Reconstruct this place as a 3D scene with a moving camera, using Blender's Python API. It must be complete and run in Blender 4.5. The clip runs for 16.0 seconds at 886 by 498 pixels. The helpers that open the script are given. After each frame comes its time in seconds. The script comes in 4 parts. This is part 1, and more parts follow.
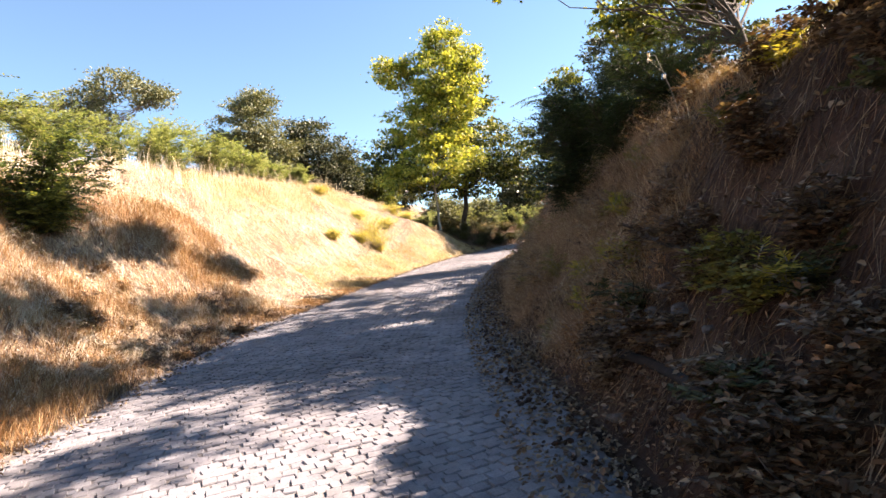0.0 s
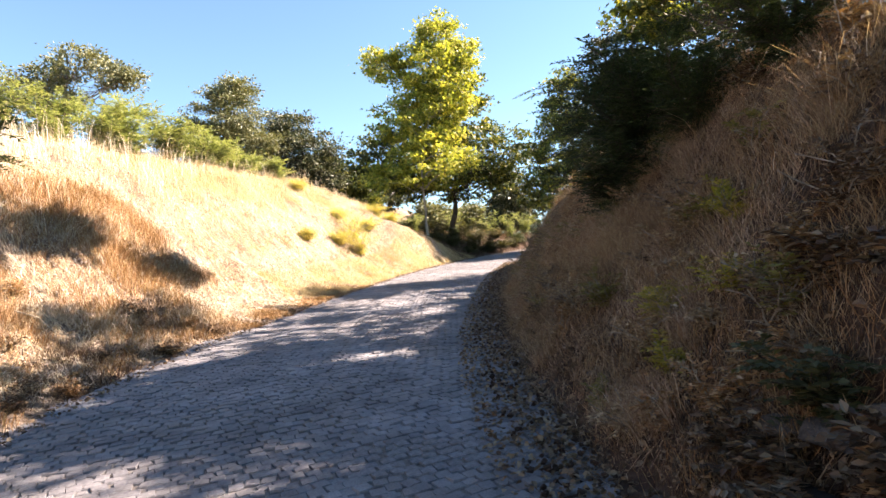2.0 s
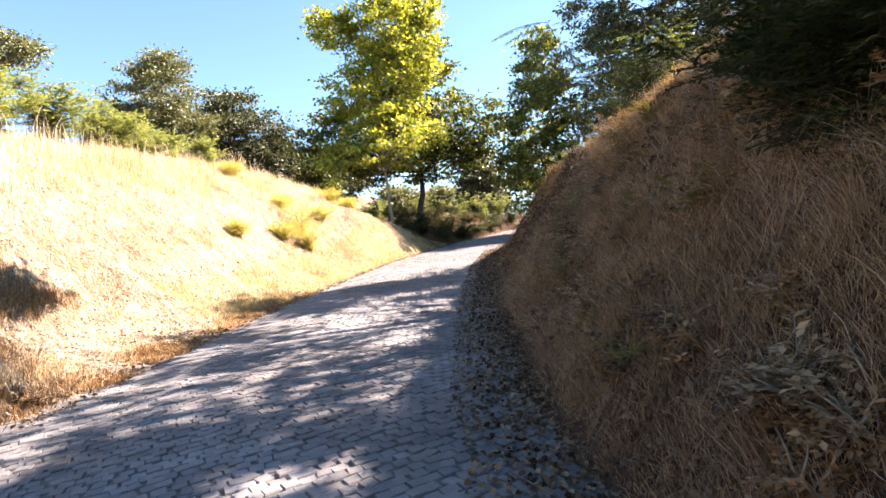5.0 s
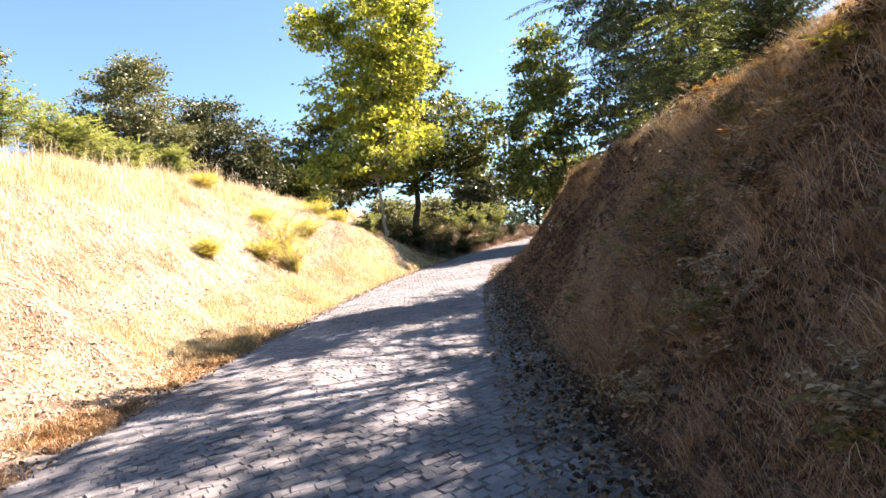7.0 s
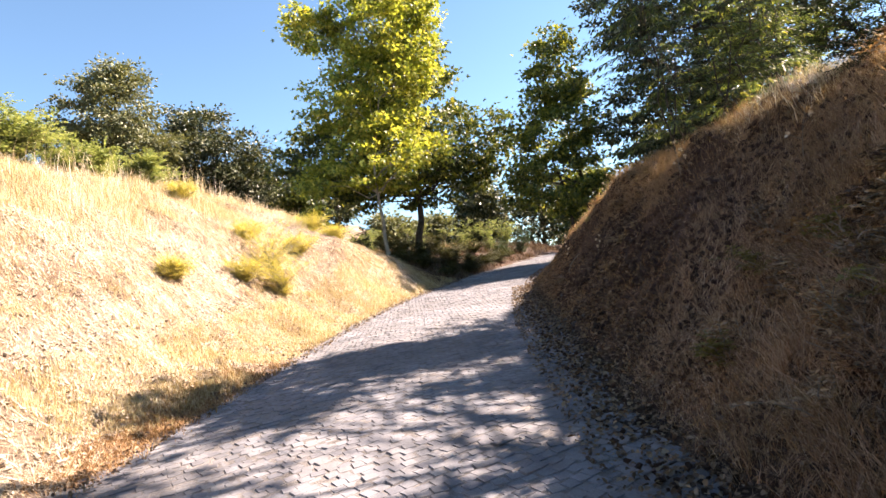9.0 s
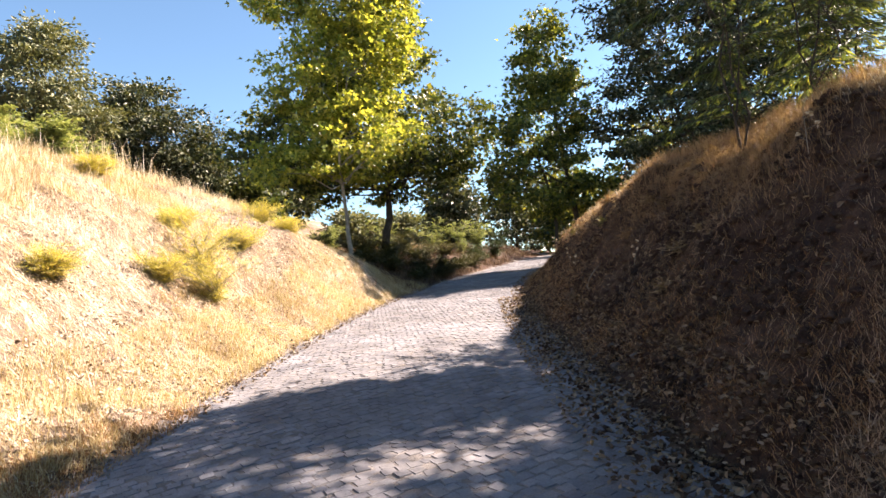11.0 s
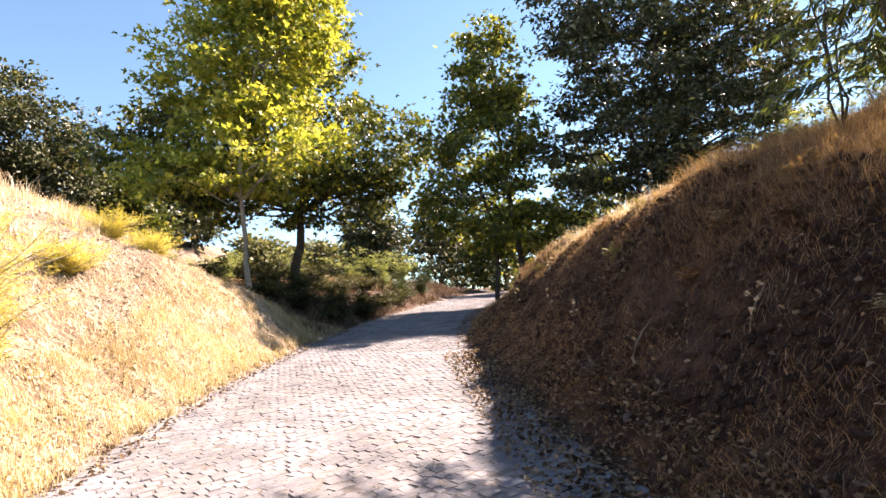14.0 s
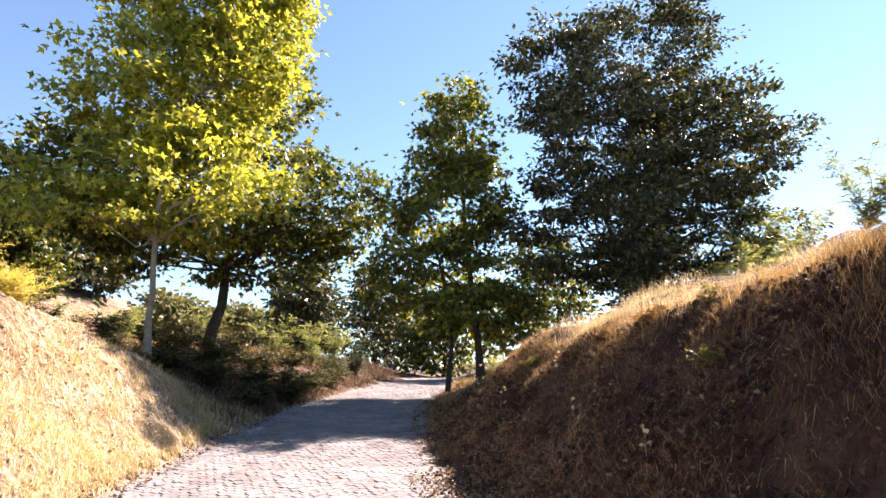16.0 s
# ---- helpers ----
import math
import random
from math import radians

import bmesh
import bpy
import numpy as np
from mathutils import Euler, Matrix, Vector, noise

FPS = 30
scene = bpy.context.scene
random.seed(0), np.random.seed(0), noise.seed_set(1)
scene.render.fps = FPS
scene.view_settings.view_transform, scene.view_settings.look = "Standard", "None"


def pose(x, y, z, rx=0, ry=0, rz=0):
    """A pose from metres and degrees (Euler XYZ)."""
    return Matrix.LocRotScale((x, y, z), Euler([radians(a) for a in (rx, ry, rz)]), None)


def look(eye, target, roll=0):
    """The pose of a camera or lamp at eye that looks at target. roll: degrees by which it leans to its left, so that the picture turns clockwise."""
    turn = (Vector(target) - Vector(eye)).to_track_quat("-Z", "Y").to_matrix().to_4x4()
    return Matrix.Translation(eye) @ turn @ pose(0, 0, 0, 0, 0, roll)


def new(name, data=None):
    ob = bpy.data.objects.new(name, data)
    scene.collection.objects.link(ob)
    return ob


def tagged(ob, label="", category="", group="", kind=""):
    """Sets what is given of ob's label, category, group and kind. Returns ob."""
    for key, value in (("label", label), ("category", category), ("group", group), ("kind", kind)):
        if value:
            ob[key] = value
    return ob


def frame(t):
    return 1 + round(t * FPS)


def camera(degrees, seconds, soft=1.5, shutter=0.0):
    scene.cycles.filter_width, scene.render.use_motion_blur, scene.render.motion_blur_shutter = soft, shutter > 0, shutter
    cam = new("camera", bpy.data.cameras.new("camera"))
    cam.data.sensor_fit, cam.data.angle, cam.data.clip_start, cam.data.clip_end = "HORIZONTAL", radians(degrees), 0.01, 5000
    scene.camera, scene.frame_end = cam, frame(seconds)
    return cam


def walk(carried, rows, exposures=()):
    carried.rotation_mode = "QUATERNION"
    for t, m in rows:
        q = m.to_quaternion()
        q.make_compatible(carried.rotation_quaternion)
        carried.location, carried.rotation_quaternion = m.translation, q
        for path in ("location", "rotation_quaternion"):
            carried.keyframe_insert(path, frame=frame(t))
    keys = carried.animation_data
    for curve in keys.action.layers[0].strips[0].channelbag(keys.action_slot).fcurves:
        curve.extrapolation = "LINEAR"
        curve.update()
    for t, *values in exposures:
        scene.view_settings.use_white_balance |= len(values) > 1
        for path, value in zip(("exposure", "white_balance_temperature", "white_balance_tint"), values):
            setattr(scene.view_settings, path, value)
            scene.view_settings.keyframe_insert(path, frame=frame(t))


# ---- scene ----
cam = camera(73.7, 16.0, soft=1.5)
METRES, EYE, TILT, LEAN, TURN = 20.0, 1.5, 4.0, 0.0, 0.0
ROWS = [
    (0.0, 0.0, 0.0, 0.0, -0.24, -2.06, 6.57),
    (0.5, 0.0006, 0.0292, 0.0003, 3.06, -1.75, 7.33),
    (1.0, -0.0021, 0.0591, -0.0, 0.18, -1.79, 7.48),
    (1.5, -0.0004, 0.0899, -0.0009, -3.61, -1.7, 6.99),
    (2.0, -0.0039, 0.1171, -0.0022, -1.64, -1.62, 4.26),
    (2.5, -0.0025, 0.1506, -0.0031, -2.19, -1.19, 4.04),
    (3.0, -0.0007, 0.1824, -0.0037, -4.43, -2.09, 5.04),
    (3.5, 0.0007, 0.2157, -0.0036, -5.51, -2.8, 4.07),
    (4.0, 0.0028, 0.2502, -0.0031, -4.78, -3.36, 5.13),
    (6.5, -0.0061, 0.3986, -0.004, -5.87, -2.74, 8.32),
    (7.0, -0.0075, 0.4281, -0.0021, -5.82, -2.23, 8.22),
    (7.5, -0.007, 0.4594, -0.0011, -5.58, -1.24, 9.06),
    (8.0, -0.0105, 0.4882, -0.0013, -5.46, -0.62, 8.93),
    (10.5, -0.0179, 0.6452, -0.002, -8.35, -0.4, 5.95),
    (11.0, -0.0136, 0.6788, -0.0011, -9.64, -0.78, 5.91),
    (11.5, -0.0126, 0.7066, -0.0009, -9.47, -0.64, 5.68),
    (12.0, -0.0039, 0.7432, -0.0004, -12.9, -0.43, 5.05),
    (12.5, -0.0046, 0.7711, -0.001, -9.52, -0.15, 3.62),
    (13.0, 0.0024, 0.8026, -0.0011, -12.23, 0.15, 3.83),
    (13.5, 0.0061, 0.8333, -0.001, -12.95, 0.73, 3.91),
    (14.0, 0.0069, 0.8612, -0.0015, -17.82, 1.92, 3.91),
    (14.5, 0.0159, 0.9018, 0.0087, -27.33, 6.02, 0.85),
    (15.0, 0.0127, 0.9295, 0.0098, -28.84, 9.12, -0.13),
    (15.5, 0.0185, 0.968, 0.0073, -27.45, 9.64, -0.5),
    (16.0, 0.0164, 0.9923, 0.0039, -25.03, 9.33, -0.96),
]
walk(cam, [(t, pose(0, 0, EYE, TILT, LEAN, TURN) @ pose(METRES * x, METRES * y, METRES * z, 90 + pitch, roll, yaw)) for t, x, y, z, yaw, pitch, roll in ROWS],
     exposures=[(0.0, 2.62, 7050, 22), (2.0, 2.74, 7000, 20), (4.0, 2.92, 6950, 19), (7.5, 2.72, 6850, 20), (10.5, 2.48, 6900, 20), (13.0, 2.5, 6950, 21), (14.5, 2.68, 7050, 25), (16.0, 2.62, 7000, 26)])

# ---- world and sun ----
SUN_EL, SUN_AZ = 40.5, 81.0   # degrees; azimuth from +y towards +x
world = bpy.data.worlds.new("sky")
scene.world = world
world.use_nodes = True
wn, wl = world.node_tree.nodes, world.node_tree.links
wn.clear()
sky = wn.new("ShaderNodeTexSky")
sky.sky_type, sky.sun_disc = "NISHITA", False
sky.sun_elevation, sky.sun_rotation = radians(SUN_EL), radians(SUN_AZ)
sky.altitude = 1200
sky.air_density, sky.dust_density, sky.ozone_density = 1.0, 0.02, 0.4
back = wn.new("ShaderNodeBackground")
back.inputs["Strength"].default_value = 0.047
wout = wn.new("ShaderNodeOutputWorld")
clear = wn.new("ShaderNodeMix")
clear.data_type, clear.blend_type = "RGBA", "MULTIPLY"
clear.inputs[0].default_value, clear.inputs[7].default_value = 1.0, (0.87, 1.09, 1.11, 1)
wl.new(sky.outputs[0], clear.inputs[6])
wl.new(clear.outputs[2], back.inputs["Color"])
wl.new(back.outputs[0], wout.inputs["Surface"])

sun = new("sun", bpy.data.lights.new("sun", "SUN"))
sun.data.energy, sun.data.angle, sun.data.color = 5.0, radians(0.53), (1.0, 0.885, 0.765)
to_sun = Vector((math.cos(radians(SUN_EL)) * math.sin(radians(SUN_AZ)), math.cos(radians(SUN_EL)) * math.cos(radians(SUN_AZ)), math.sin(radians(SUN_EL))))
sun.matrix_world = look(to_sun * 60, (0, 0, 0))


# ---- materials ----
def nodes_of(name):
    m = bpy.data.materials.new(name)
    m.use_nodes = True
    m.node_tree.nodes.clear()
    return m, m.node_tree.nodes, m.node_tree.links


def ramp(n, stops):
    r = n.new("ShaderNodeValToRGB")
    e = r.color_ramp.elements
    while len(e) < len(stops):
        e.new(0.5)
    for el, (p, c) in zip(e, stops):
        el.position, el.color = p, (*c, 1)
    return r


def noise_tex(n, l, scale, detail=4.0, rough=0.6):
    g = n.new("ShaderNodeTexCoord")
    t = n.new("ShaderNodeTexNoise")
    t.inputs["Scale"].default_value, t.inputs["Detail"].default_value, t.inputs["Roughness"].default_value = scale, detail, rough
    l.new(g.outputs["Object"], t.inputs["Vector"])
    return t


def mixc(n, l, kind, fac, a, b):
    m = n.new("ShaderNodeMix")
    m.data_type, m.blend_type = "RGBA", kind
    if isinstance(fac, float):
        m.inputs[0].default_value = fac
    else:
        l.new(fac, m.inputs[0])
    l.new(a, m.inputs[6])
    if isinstance(b, tuple):
        m.inputs[7].default_value = (*b, 1)
    else:
        l.new(b, m.inputs[7])
    return m.outputs[2]


def plant(name, stops, through_light=0.4, rough=0.6, patch=0.7, patch_stops=None):
    """Leaf or straw: a colour for each blade, patches at a larger scale, and light that shines through."""
    m, n, l = nodes_of(name)
    geo = n.new("ShaderNodeNewGeometry")
    r = ramp(n, stops)
    l.new(geo.outputs["Random Per Island"], r.inputs[0])
    col = r.outputs[0]
    big = noise_tex(n, l, patch, 3.0)
    pr = ramp(n, patch_stops or [(0.3, (0.72, 0.7, 0.66)), (0.7, (1.0, 1.0, 1.0))])
    l.new(big.outputs[0], pr.inputs[0])
    col = mixc(n, l, "MULTIPLY", 1.0, col, pr.outputs[0])
    p = n.new("ShaderNodeBsdfPrincipled")
    p.inputs["Roughness"].default_value = rough
    p.inputs["Specular IOR Level"].default_value = 0.35
    l.new(col, p.inputs["Base Color"])
    tr = n.new("ShaderNodeBsdfTranslucent")
    l.new(mixc(n, l, "MULTIPLY", 1.0, col, (1.25, 1.15, 0.55)), tr.inputs["Color"])
    mx = n.new("ShaderNodeMixShader")
    mx.inputs[0].default_value = through_light
    l.new(p.outputs[0], mx.inputs[1])
    l.new(tr.outputs[0], mx.inputs[2])
    out = n.new("ShaderNodeOutputMaterial")
    l.new(mx.outputs[0], out.inputs[0])
    return m


def rough_mat(name, stops, scale, fine, bump=0.4, rough=0.9, big=None, dist=0.02, rand=0.0):
    """Earth, bark or stone: two scales of noise and a relief; rand: how far pieces differ from one another."""
    m, n, l = nodes_of(name)
    t = noise_tex(n, l, scale, 6.0, 0.65)
    r = ramp(n, stops)
    l.new(t.outputs[0], r.inputs[0])
    col = r.outputs[0]
    f = noise_tex(n, l, fine, 5.0, 0.7)
    fr = ramp(n, [(0.3, (0.6, 0.6, 0.6)), (0.7, (1.15, 1.15, 1.15))])
    l.new(f.outputs[0], fr.inputs[0])
    col = mixc(n, l, "MULTIPLY", 1.0, col, fr.outputs[0])
    if big:
        b = noise_tex(n, l, big[0], 3.0)
        br = ramp(n, [(0.42, big[1]), (0.6, (1, 1, 1))])
        l.new(b.outputs[0], br.inputs[0])
        col = mixc(n, l, "MULTIPLY", 1.0, col, br.outputs[0])
    if rand:
        geo = n.new("ShaderNodeNewGeometry")
        info = n.new("ShaderNodeObjectInfo")
        add = n.new("ShaderNodeMath")
        add.operation = "ADD"
        l.new(geo.outputs["Random Per Island"], add.inputs[0])
        l.new(info.outputs["Random"], add.inputs[1])
        fr2 = n.new("ShaderNodeMath")
        fr2.operation = "FRACT"
        l.new(add.outputs[0], fr2.inputs[0])
        rr = ramp(n, [(0.0, (1 - rand, 1 - rand, 1 - rand * 0.9)), (0.5, (0.95, 0.93, 0.9)), (1.0, (1 + rand * 0.4, 1 + rand * 0.4, 1 + rand * 0.4))])
        l.new(fr2.outputs[0], rr.inputs[0])
        col = mixc(n, l, "MULTIPLY", 1.0, col, rr.outputs[0])
    p = n.new("ShaderNodeBsdfPrincipled")
    p.inputs["Roughness"].default_value = rough
    p.inputs["Specular IOR Level"].default_value = 0.25
    l.new(col, p.inputs["Base Color"])
    bp = n.new("ShaderNodeBump")
    bp.inputs["Strength"].default_value, bp.inputs["Distance"].default_value = bump, dist
    l.new(f.outputs[0], bp.inputs["Height"])
    l.new(bp.outputs[0], p.inputs["Normal"])
    out = n.new("ShaderNodeOutputMaterial")
    l.new(p.outputs[0], out.inputs[0])
    return m


# Darkened past its own brown so the shaded bank's ground reads dark.
EARTH = rough_mat("dry_earth_shade_dark", [(0.25, (0.022, 0.0125, 0.0085)), (0.5, (0.074, 0.041, 0.027)), (0.75, (0.2, 0.13, 0.09))], 1.6, 38, 0.9, big=(0.5, (0.75, 0.68, 0.6)), dist=0.07)
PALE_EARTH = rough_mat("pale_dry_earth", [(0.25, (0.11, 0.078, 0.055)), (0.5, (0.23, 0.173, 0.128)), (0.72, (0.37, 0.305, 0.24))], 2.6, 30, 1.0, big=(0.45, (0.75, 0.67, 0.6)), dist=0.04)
GRANITE = rough_mat("granite", [(0.3, (0.135, 0.137, 0.153)), (0.5, (0.213, 0.213, 0.228)), (0.75, (0.3, 0.296, 0.306))], 2.2, 90, 0.35, 0.8, big=(0.7, (0.8, 0.78, 0.76)), dist=0.006, rand=0.18)
GRIT = rough_mat("joint_grit", [(0.3, (0.115, 0.102, 0.094)), (0.5, (0.175, 0.158, 0.147)), (0.75, (0.25, 0.232, 0.215))], 3.0, 60, 0.6)
CRUMB = rough_mat("pale_crumbled_earth", [(0.3, (0.27, 0.21, 0.15)), (0.5, (0.4, 0.325, 0.245)), (0.75, (0.52, 0.45, 0.37))], 2.0, 45, 0.6)
BARK = rough_mat("grey_bark", [(0.3, (0.10, 0.085, 0.07)), (0.55, (0.22, 0.19, 0.16)), (0.8, (0.34, 0.31, 0.27))], 5, 30, 0.8)
PALE_BARK = rough_mat("pale_bark", [(0.3, (0.17, 0.145, 0.11)), (0.55, (0.31, 0.28, 0.22)), (0.8, (0.44, 0.41, 0.34))], 4, 25, 0.5)
DARK_BARK = rough_mat("dark_bark", [(0.3, (0.035, 0.028, 0.022)), (0.6, (0.08, 0.065, 0.05)), (0.8, (0.13, 0.11, 0.09))], 6, 30, 0.9)
STRAW = plant("straw", [(0.0, (0.38, 0.275, 0.16)), (0.35, (0.56, 0.475, 0.355)), (0.7, (0.64, 0.57, 0.46)), (1.0, (0.74, 0.7, 0.62))], 0.2, patch=0.9, patch_stops=[(0.3, (0.84, 0.76, 0.66)), (0.58, (1.0, 1.0, 1.0))])
GOLD = plant("golden_grass", [(0.0, (0.36, 0.25, 0.12)), (0.4, (0.52, 0.42, 0.23)), (0.8, (0.62, 0.54, 0.36)), (1.0, (0.7, 0.65, 0.5))], 0.3, patch=0.9)
# Pinkish grass, lightened further to stand in for light bounced onto the bank.
PINK = plant("pinkish_grass_bounce_lit", [(0.0, (0.24, 0.15, 0.1)), (0.4, (0.4, 0.275, 0.195)), (0.8, (0.55, 0.42, 0.32)), (1.0, (0.66, 0.56, 0.46))], 0.3, patch=0.7, patch_stops=[(0.34, (0.5, 0.46, 0.42)), (0.62, (1.0, 1.0, 1.0))])
FLUFF = plant("fluffy_brown_grass", [(0.0, (0.14, 0.08, 0.046)), (0.5, (0.29, 0.185, 0.115)), (1.0, (0.47, 0.35, 0.235))], 0.35, patch=0.9)
# Olive scrub darkened in the colour for the shade under the trees.
SCRUB = plant("shade_dark_scrub_leaf", [(0.0, (0.035, 0.043, 0.016)), (0.6, (0.07, 0.078, 0.03)), (1.0, (0.14, 0.13, 0.055))], 0.25)
# Russet dimmed in the colour because skylight leaves the shaded bank too bright.
RUSSET = plant("russet_grass_shade_dark", [(0.0, (0.041, 0.0213, 0.0107)), (0.4, (0.0902, 0.0508, 0.0262)), (0.75, (0.156, 0.0943, 0.0492)), (1.0, (0.312, 0.23, 0.139))], 0.12, patch=0.8)
RUST = plant("rust_grass", [(0.0, (0.186, 0.093, 0.0372)), (0.45, (0.335, 0.186, 0.0837)), (0.8, (0.465, 0.298, 0.149)), (1.0, (0.577, 0.446, 0.279))], 0.2, patch=0.9)
TAN = plant("tan_grass", [(0.0, (0.176, 0.106, 0.0528)), (0.5, (0.352, 0.246, 0.141)), (1.0, (0.546, 0.44, 0.29))], 0.2, patch=0.9)
WEED = plant("olive_weed", [(0.0, (0.12, 0.12, 0.03)), (0.5, (0.2, 0.19, 0.05)), (1.0, (0.3, 0.27, 0.08))], 0.3)
FERN = plant("yellowing_fern", [(0.0, (0.2, 0.21, 0.035)), (0.5, (0.38, 0.36, 0.06)), (1.0, (0.56, 0.46, 0.11))], 0.4, patch=3.0)
YELLOW_WEED = plant("yellow_green_weed", [(0.0, (0.27, 0.27, 0.065)), (0.4, (0.5, 0.45, 0.11)), (0.8, (0.64, 0.55, 0.2)), (1.0, (0.72, 0.62, 0.34))], 0.5, patch=2.5, patch_stops=[(0.35, (0.7, 0.76, 0.7)), (0.6, (1.0, 1.0, 1.0))])
# Dark patch stops stand in for shadowed zones within the maple's crown.
MAPLE = plant("yellow_green_leaf", [(0.0, (0.1, 0.14, 0.026)), (0.35, (0.245, 0.285, 0.052)), (0.75, (0.43, 0.44, 0.085)), (1.0, (0.57, 0.52, 0.14))], 0.5, 0.42, patch=0.9, patch_stops=[(0.36, (0.62, 0.68, 0.66)), (0.6, (1.0, 1.0, 1.0))])
# Palest stops of these green and oak leaves are painted sunlit highlights.
GREEN = plant("green_leaf", [(0.0, (0.03, 0.048, 0.013)), (0.5, (0.062, 0.088, 0.024)), (0.8, (0.15, 0.175, 0.042)), (1.0, (0.32, 0.31, 0.075))], 0.4, 0.4)
MIDGREEN = plant("fresh_green_leaf", [(0.0, (0.045, 0.07, 0.018)), (0.5, (0.1, 0.135, 0.034)), (0.8, (0.22, 0.25, 0.055)), (1.0, (0.42, 0.41, 0.1))], 0.45, 0.4)
OAK = plant("oak_leaf", [(0.0, (0.02, 0.03, 0.012)), (0.5, (0.042, 0.056, 0.023)), (0.8, (0.12, 0.13, 0.062)), (1.0, (0.24, 0.24, 0.14))], 0.2, 0.42)
OLIVE = plant("olive_oak_leaf", [(0.0, (0.085, 0.1, 0.045)), (0.5, (0.16, 0.175, 0.085)), (1.0, (0.26, 0.265, 0.145))], 0.22, 0.5)
ACACIA = plant("acacia_leaf", [(0.0, (0.14, 0.19, 0.075)), (0.5, (0.25, 0.31, 0.13)), (1.0, (0.4, 0.44, 0.22))], 0.4, 0.55)
MIMOSA = plant("mimosa_leaf", [(0.0, (0.04, 0.066, 0.032)), (0.55, (0.09, 0.13, 0.055)), (0.88, (0.19, 0.24, 0.07)), (1.0, (0.36, 0.38, 0.09))], 0.4, 0.42)
BROOM = plant("broom_leaf", [(0.0, (0.0213, 0.0382, 0.0153)), (0.6, (0.0425, 0.068, 0.0255)), (1.0, (0.085, 0.119, 0.0425))], 0.25)
LITTER = plant("fallen_leaf", [(0.0, (0.07, 0.043, 0.026)), (0.5, (0.17, 0.112, 0.068)), (1.0, (0.34, 0.26, 0.175))], 0.1)

# ---- lie of the land ----
SLOPE = math.tan(radians(TILT))
L_Y = [-40, 0, 5, 10, 14, 17.5, 21, 24, 26.5, 30.5, 36, 38, 44, 60]
L_X = [-3.8, -3.8, -3.85, -3.9, -3.3, -2.7, -1.8, -1.1, -0.4, 1.1, 3.7, 5.0, 8.6, 18]
R_Y = [-40, 0, 5, 8, 11, 15, 20, 23, 28, 30.5, 33.5, 37, 44, 60]
R_X = [1.0, 1.0, 0.95, 0.85, 1.0, 1.5, 2.3, 2.9, 4.1, 5.0, 6.3, 8.2, 12.4, 22]
CREST_Y, CREST_Z = [-40, 3, 6, 10, 15, 17, 18.5, 19.7, 20.8, 22, 24, 28, 31, 34, 38], [2.6, 2.6, 2.55, 2.36, 2.25, 2.3, 2.15, 1.85, 2.05, 2.14, 2.0, 1.5, 1.0, 0.6, 0.35]
NOSE_Y, NOSE_S = [-40, 26, 30.2, 31.2, 32.3, 34.5, 37, 60], [1, 1, 0.95, 0.68, 0.4, 0.38, 0.3, 0.2]
OFF_L, PROF_L = [-99, 0, 0.5, 1, 2, 3, 4, 5, 6, 8, 12, 20, 40, 400], [0, 0, 0.08, 0.28, 1.0, 2.1, 3.0, 3.65, 4.1, 4.65, 5.3, 6.2, 7.0, 7.0]
PROF_NOSE = [0, 0, 0.5, 1.15, 2.05, 2.65, 3.15, 3.65, 4.0, 4.5, 5.2, 6.2, 7.0, 7.0]


def vnoise(x, y, scale, seed=0):
    """Smooth value noise in -1..1."""
    x, y = np.asarray(x, float) / scale, np.asarray(y, float) / scale
    xi, yi = np.floor(x).astype(np.int64), np.floor(y).astype(np.int64)
    fx, fy = x - xi, y - yi
    fx, fy = fx * fx * (3 - 2 * fx), fy * fy * (3 - 2 * fy)

    def h(a, b):
        v = np.sin(a * 127.1 + b * 311.7 + seed * 74.7) * 43758.5453
        return (v - np.floor(v)) * 2 - 1
    return (h(xi, yi) * (1 - fx) + h(xi + 1, yi) * fx) * (1 - fy) + (h(xi, yi + 1) * (1 - fx) + h(xi + 1, yi + 1) * fx) * fy


def road_l(y):
    return np.interp(y, L_Y, L_X)


def road_r(y):
    return np.interp(y, R_Y, R_X)


def rise(y):
    y = np.asarray(y, float)
    return SLOPE * np.clip(y, -12, 46) + 0.5 * SLOPE * (np.clip(y, 46, 66) - 46)


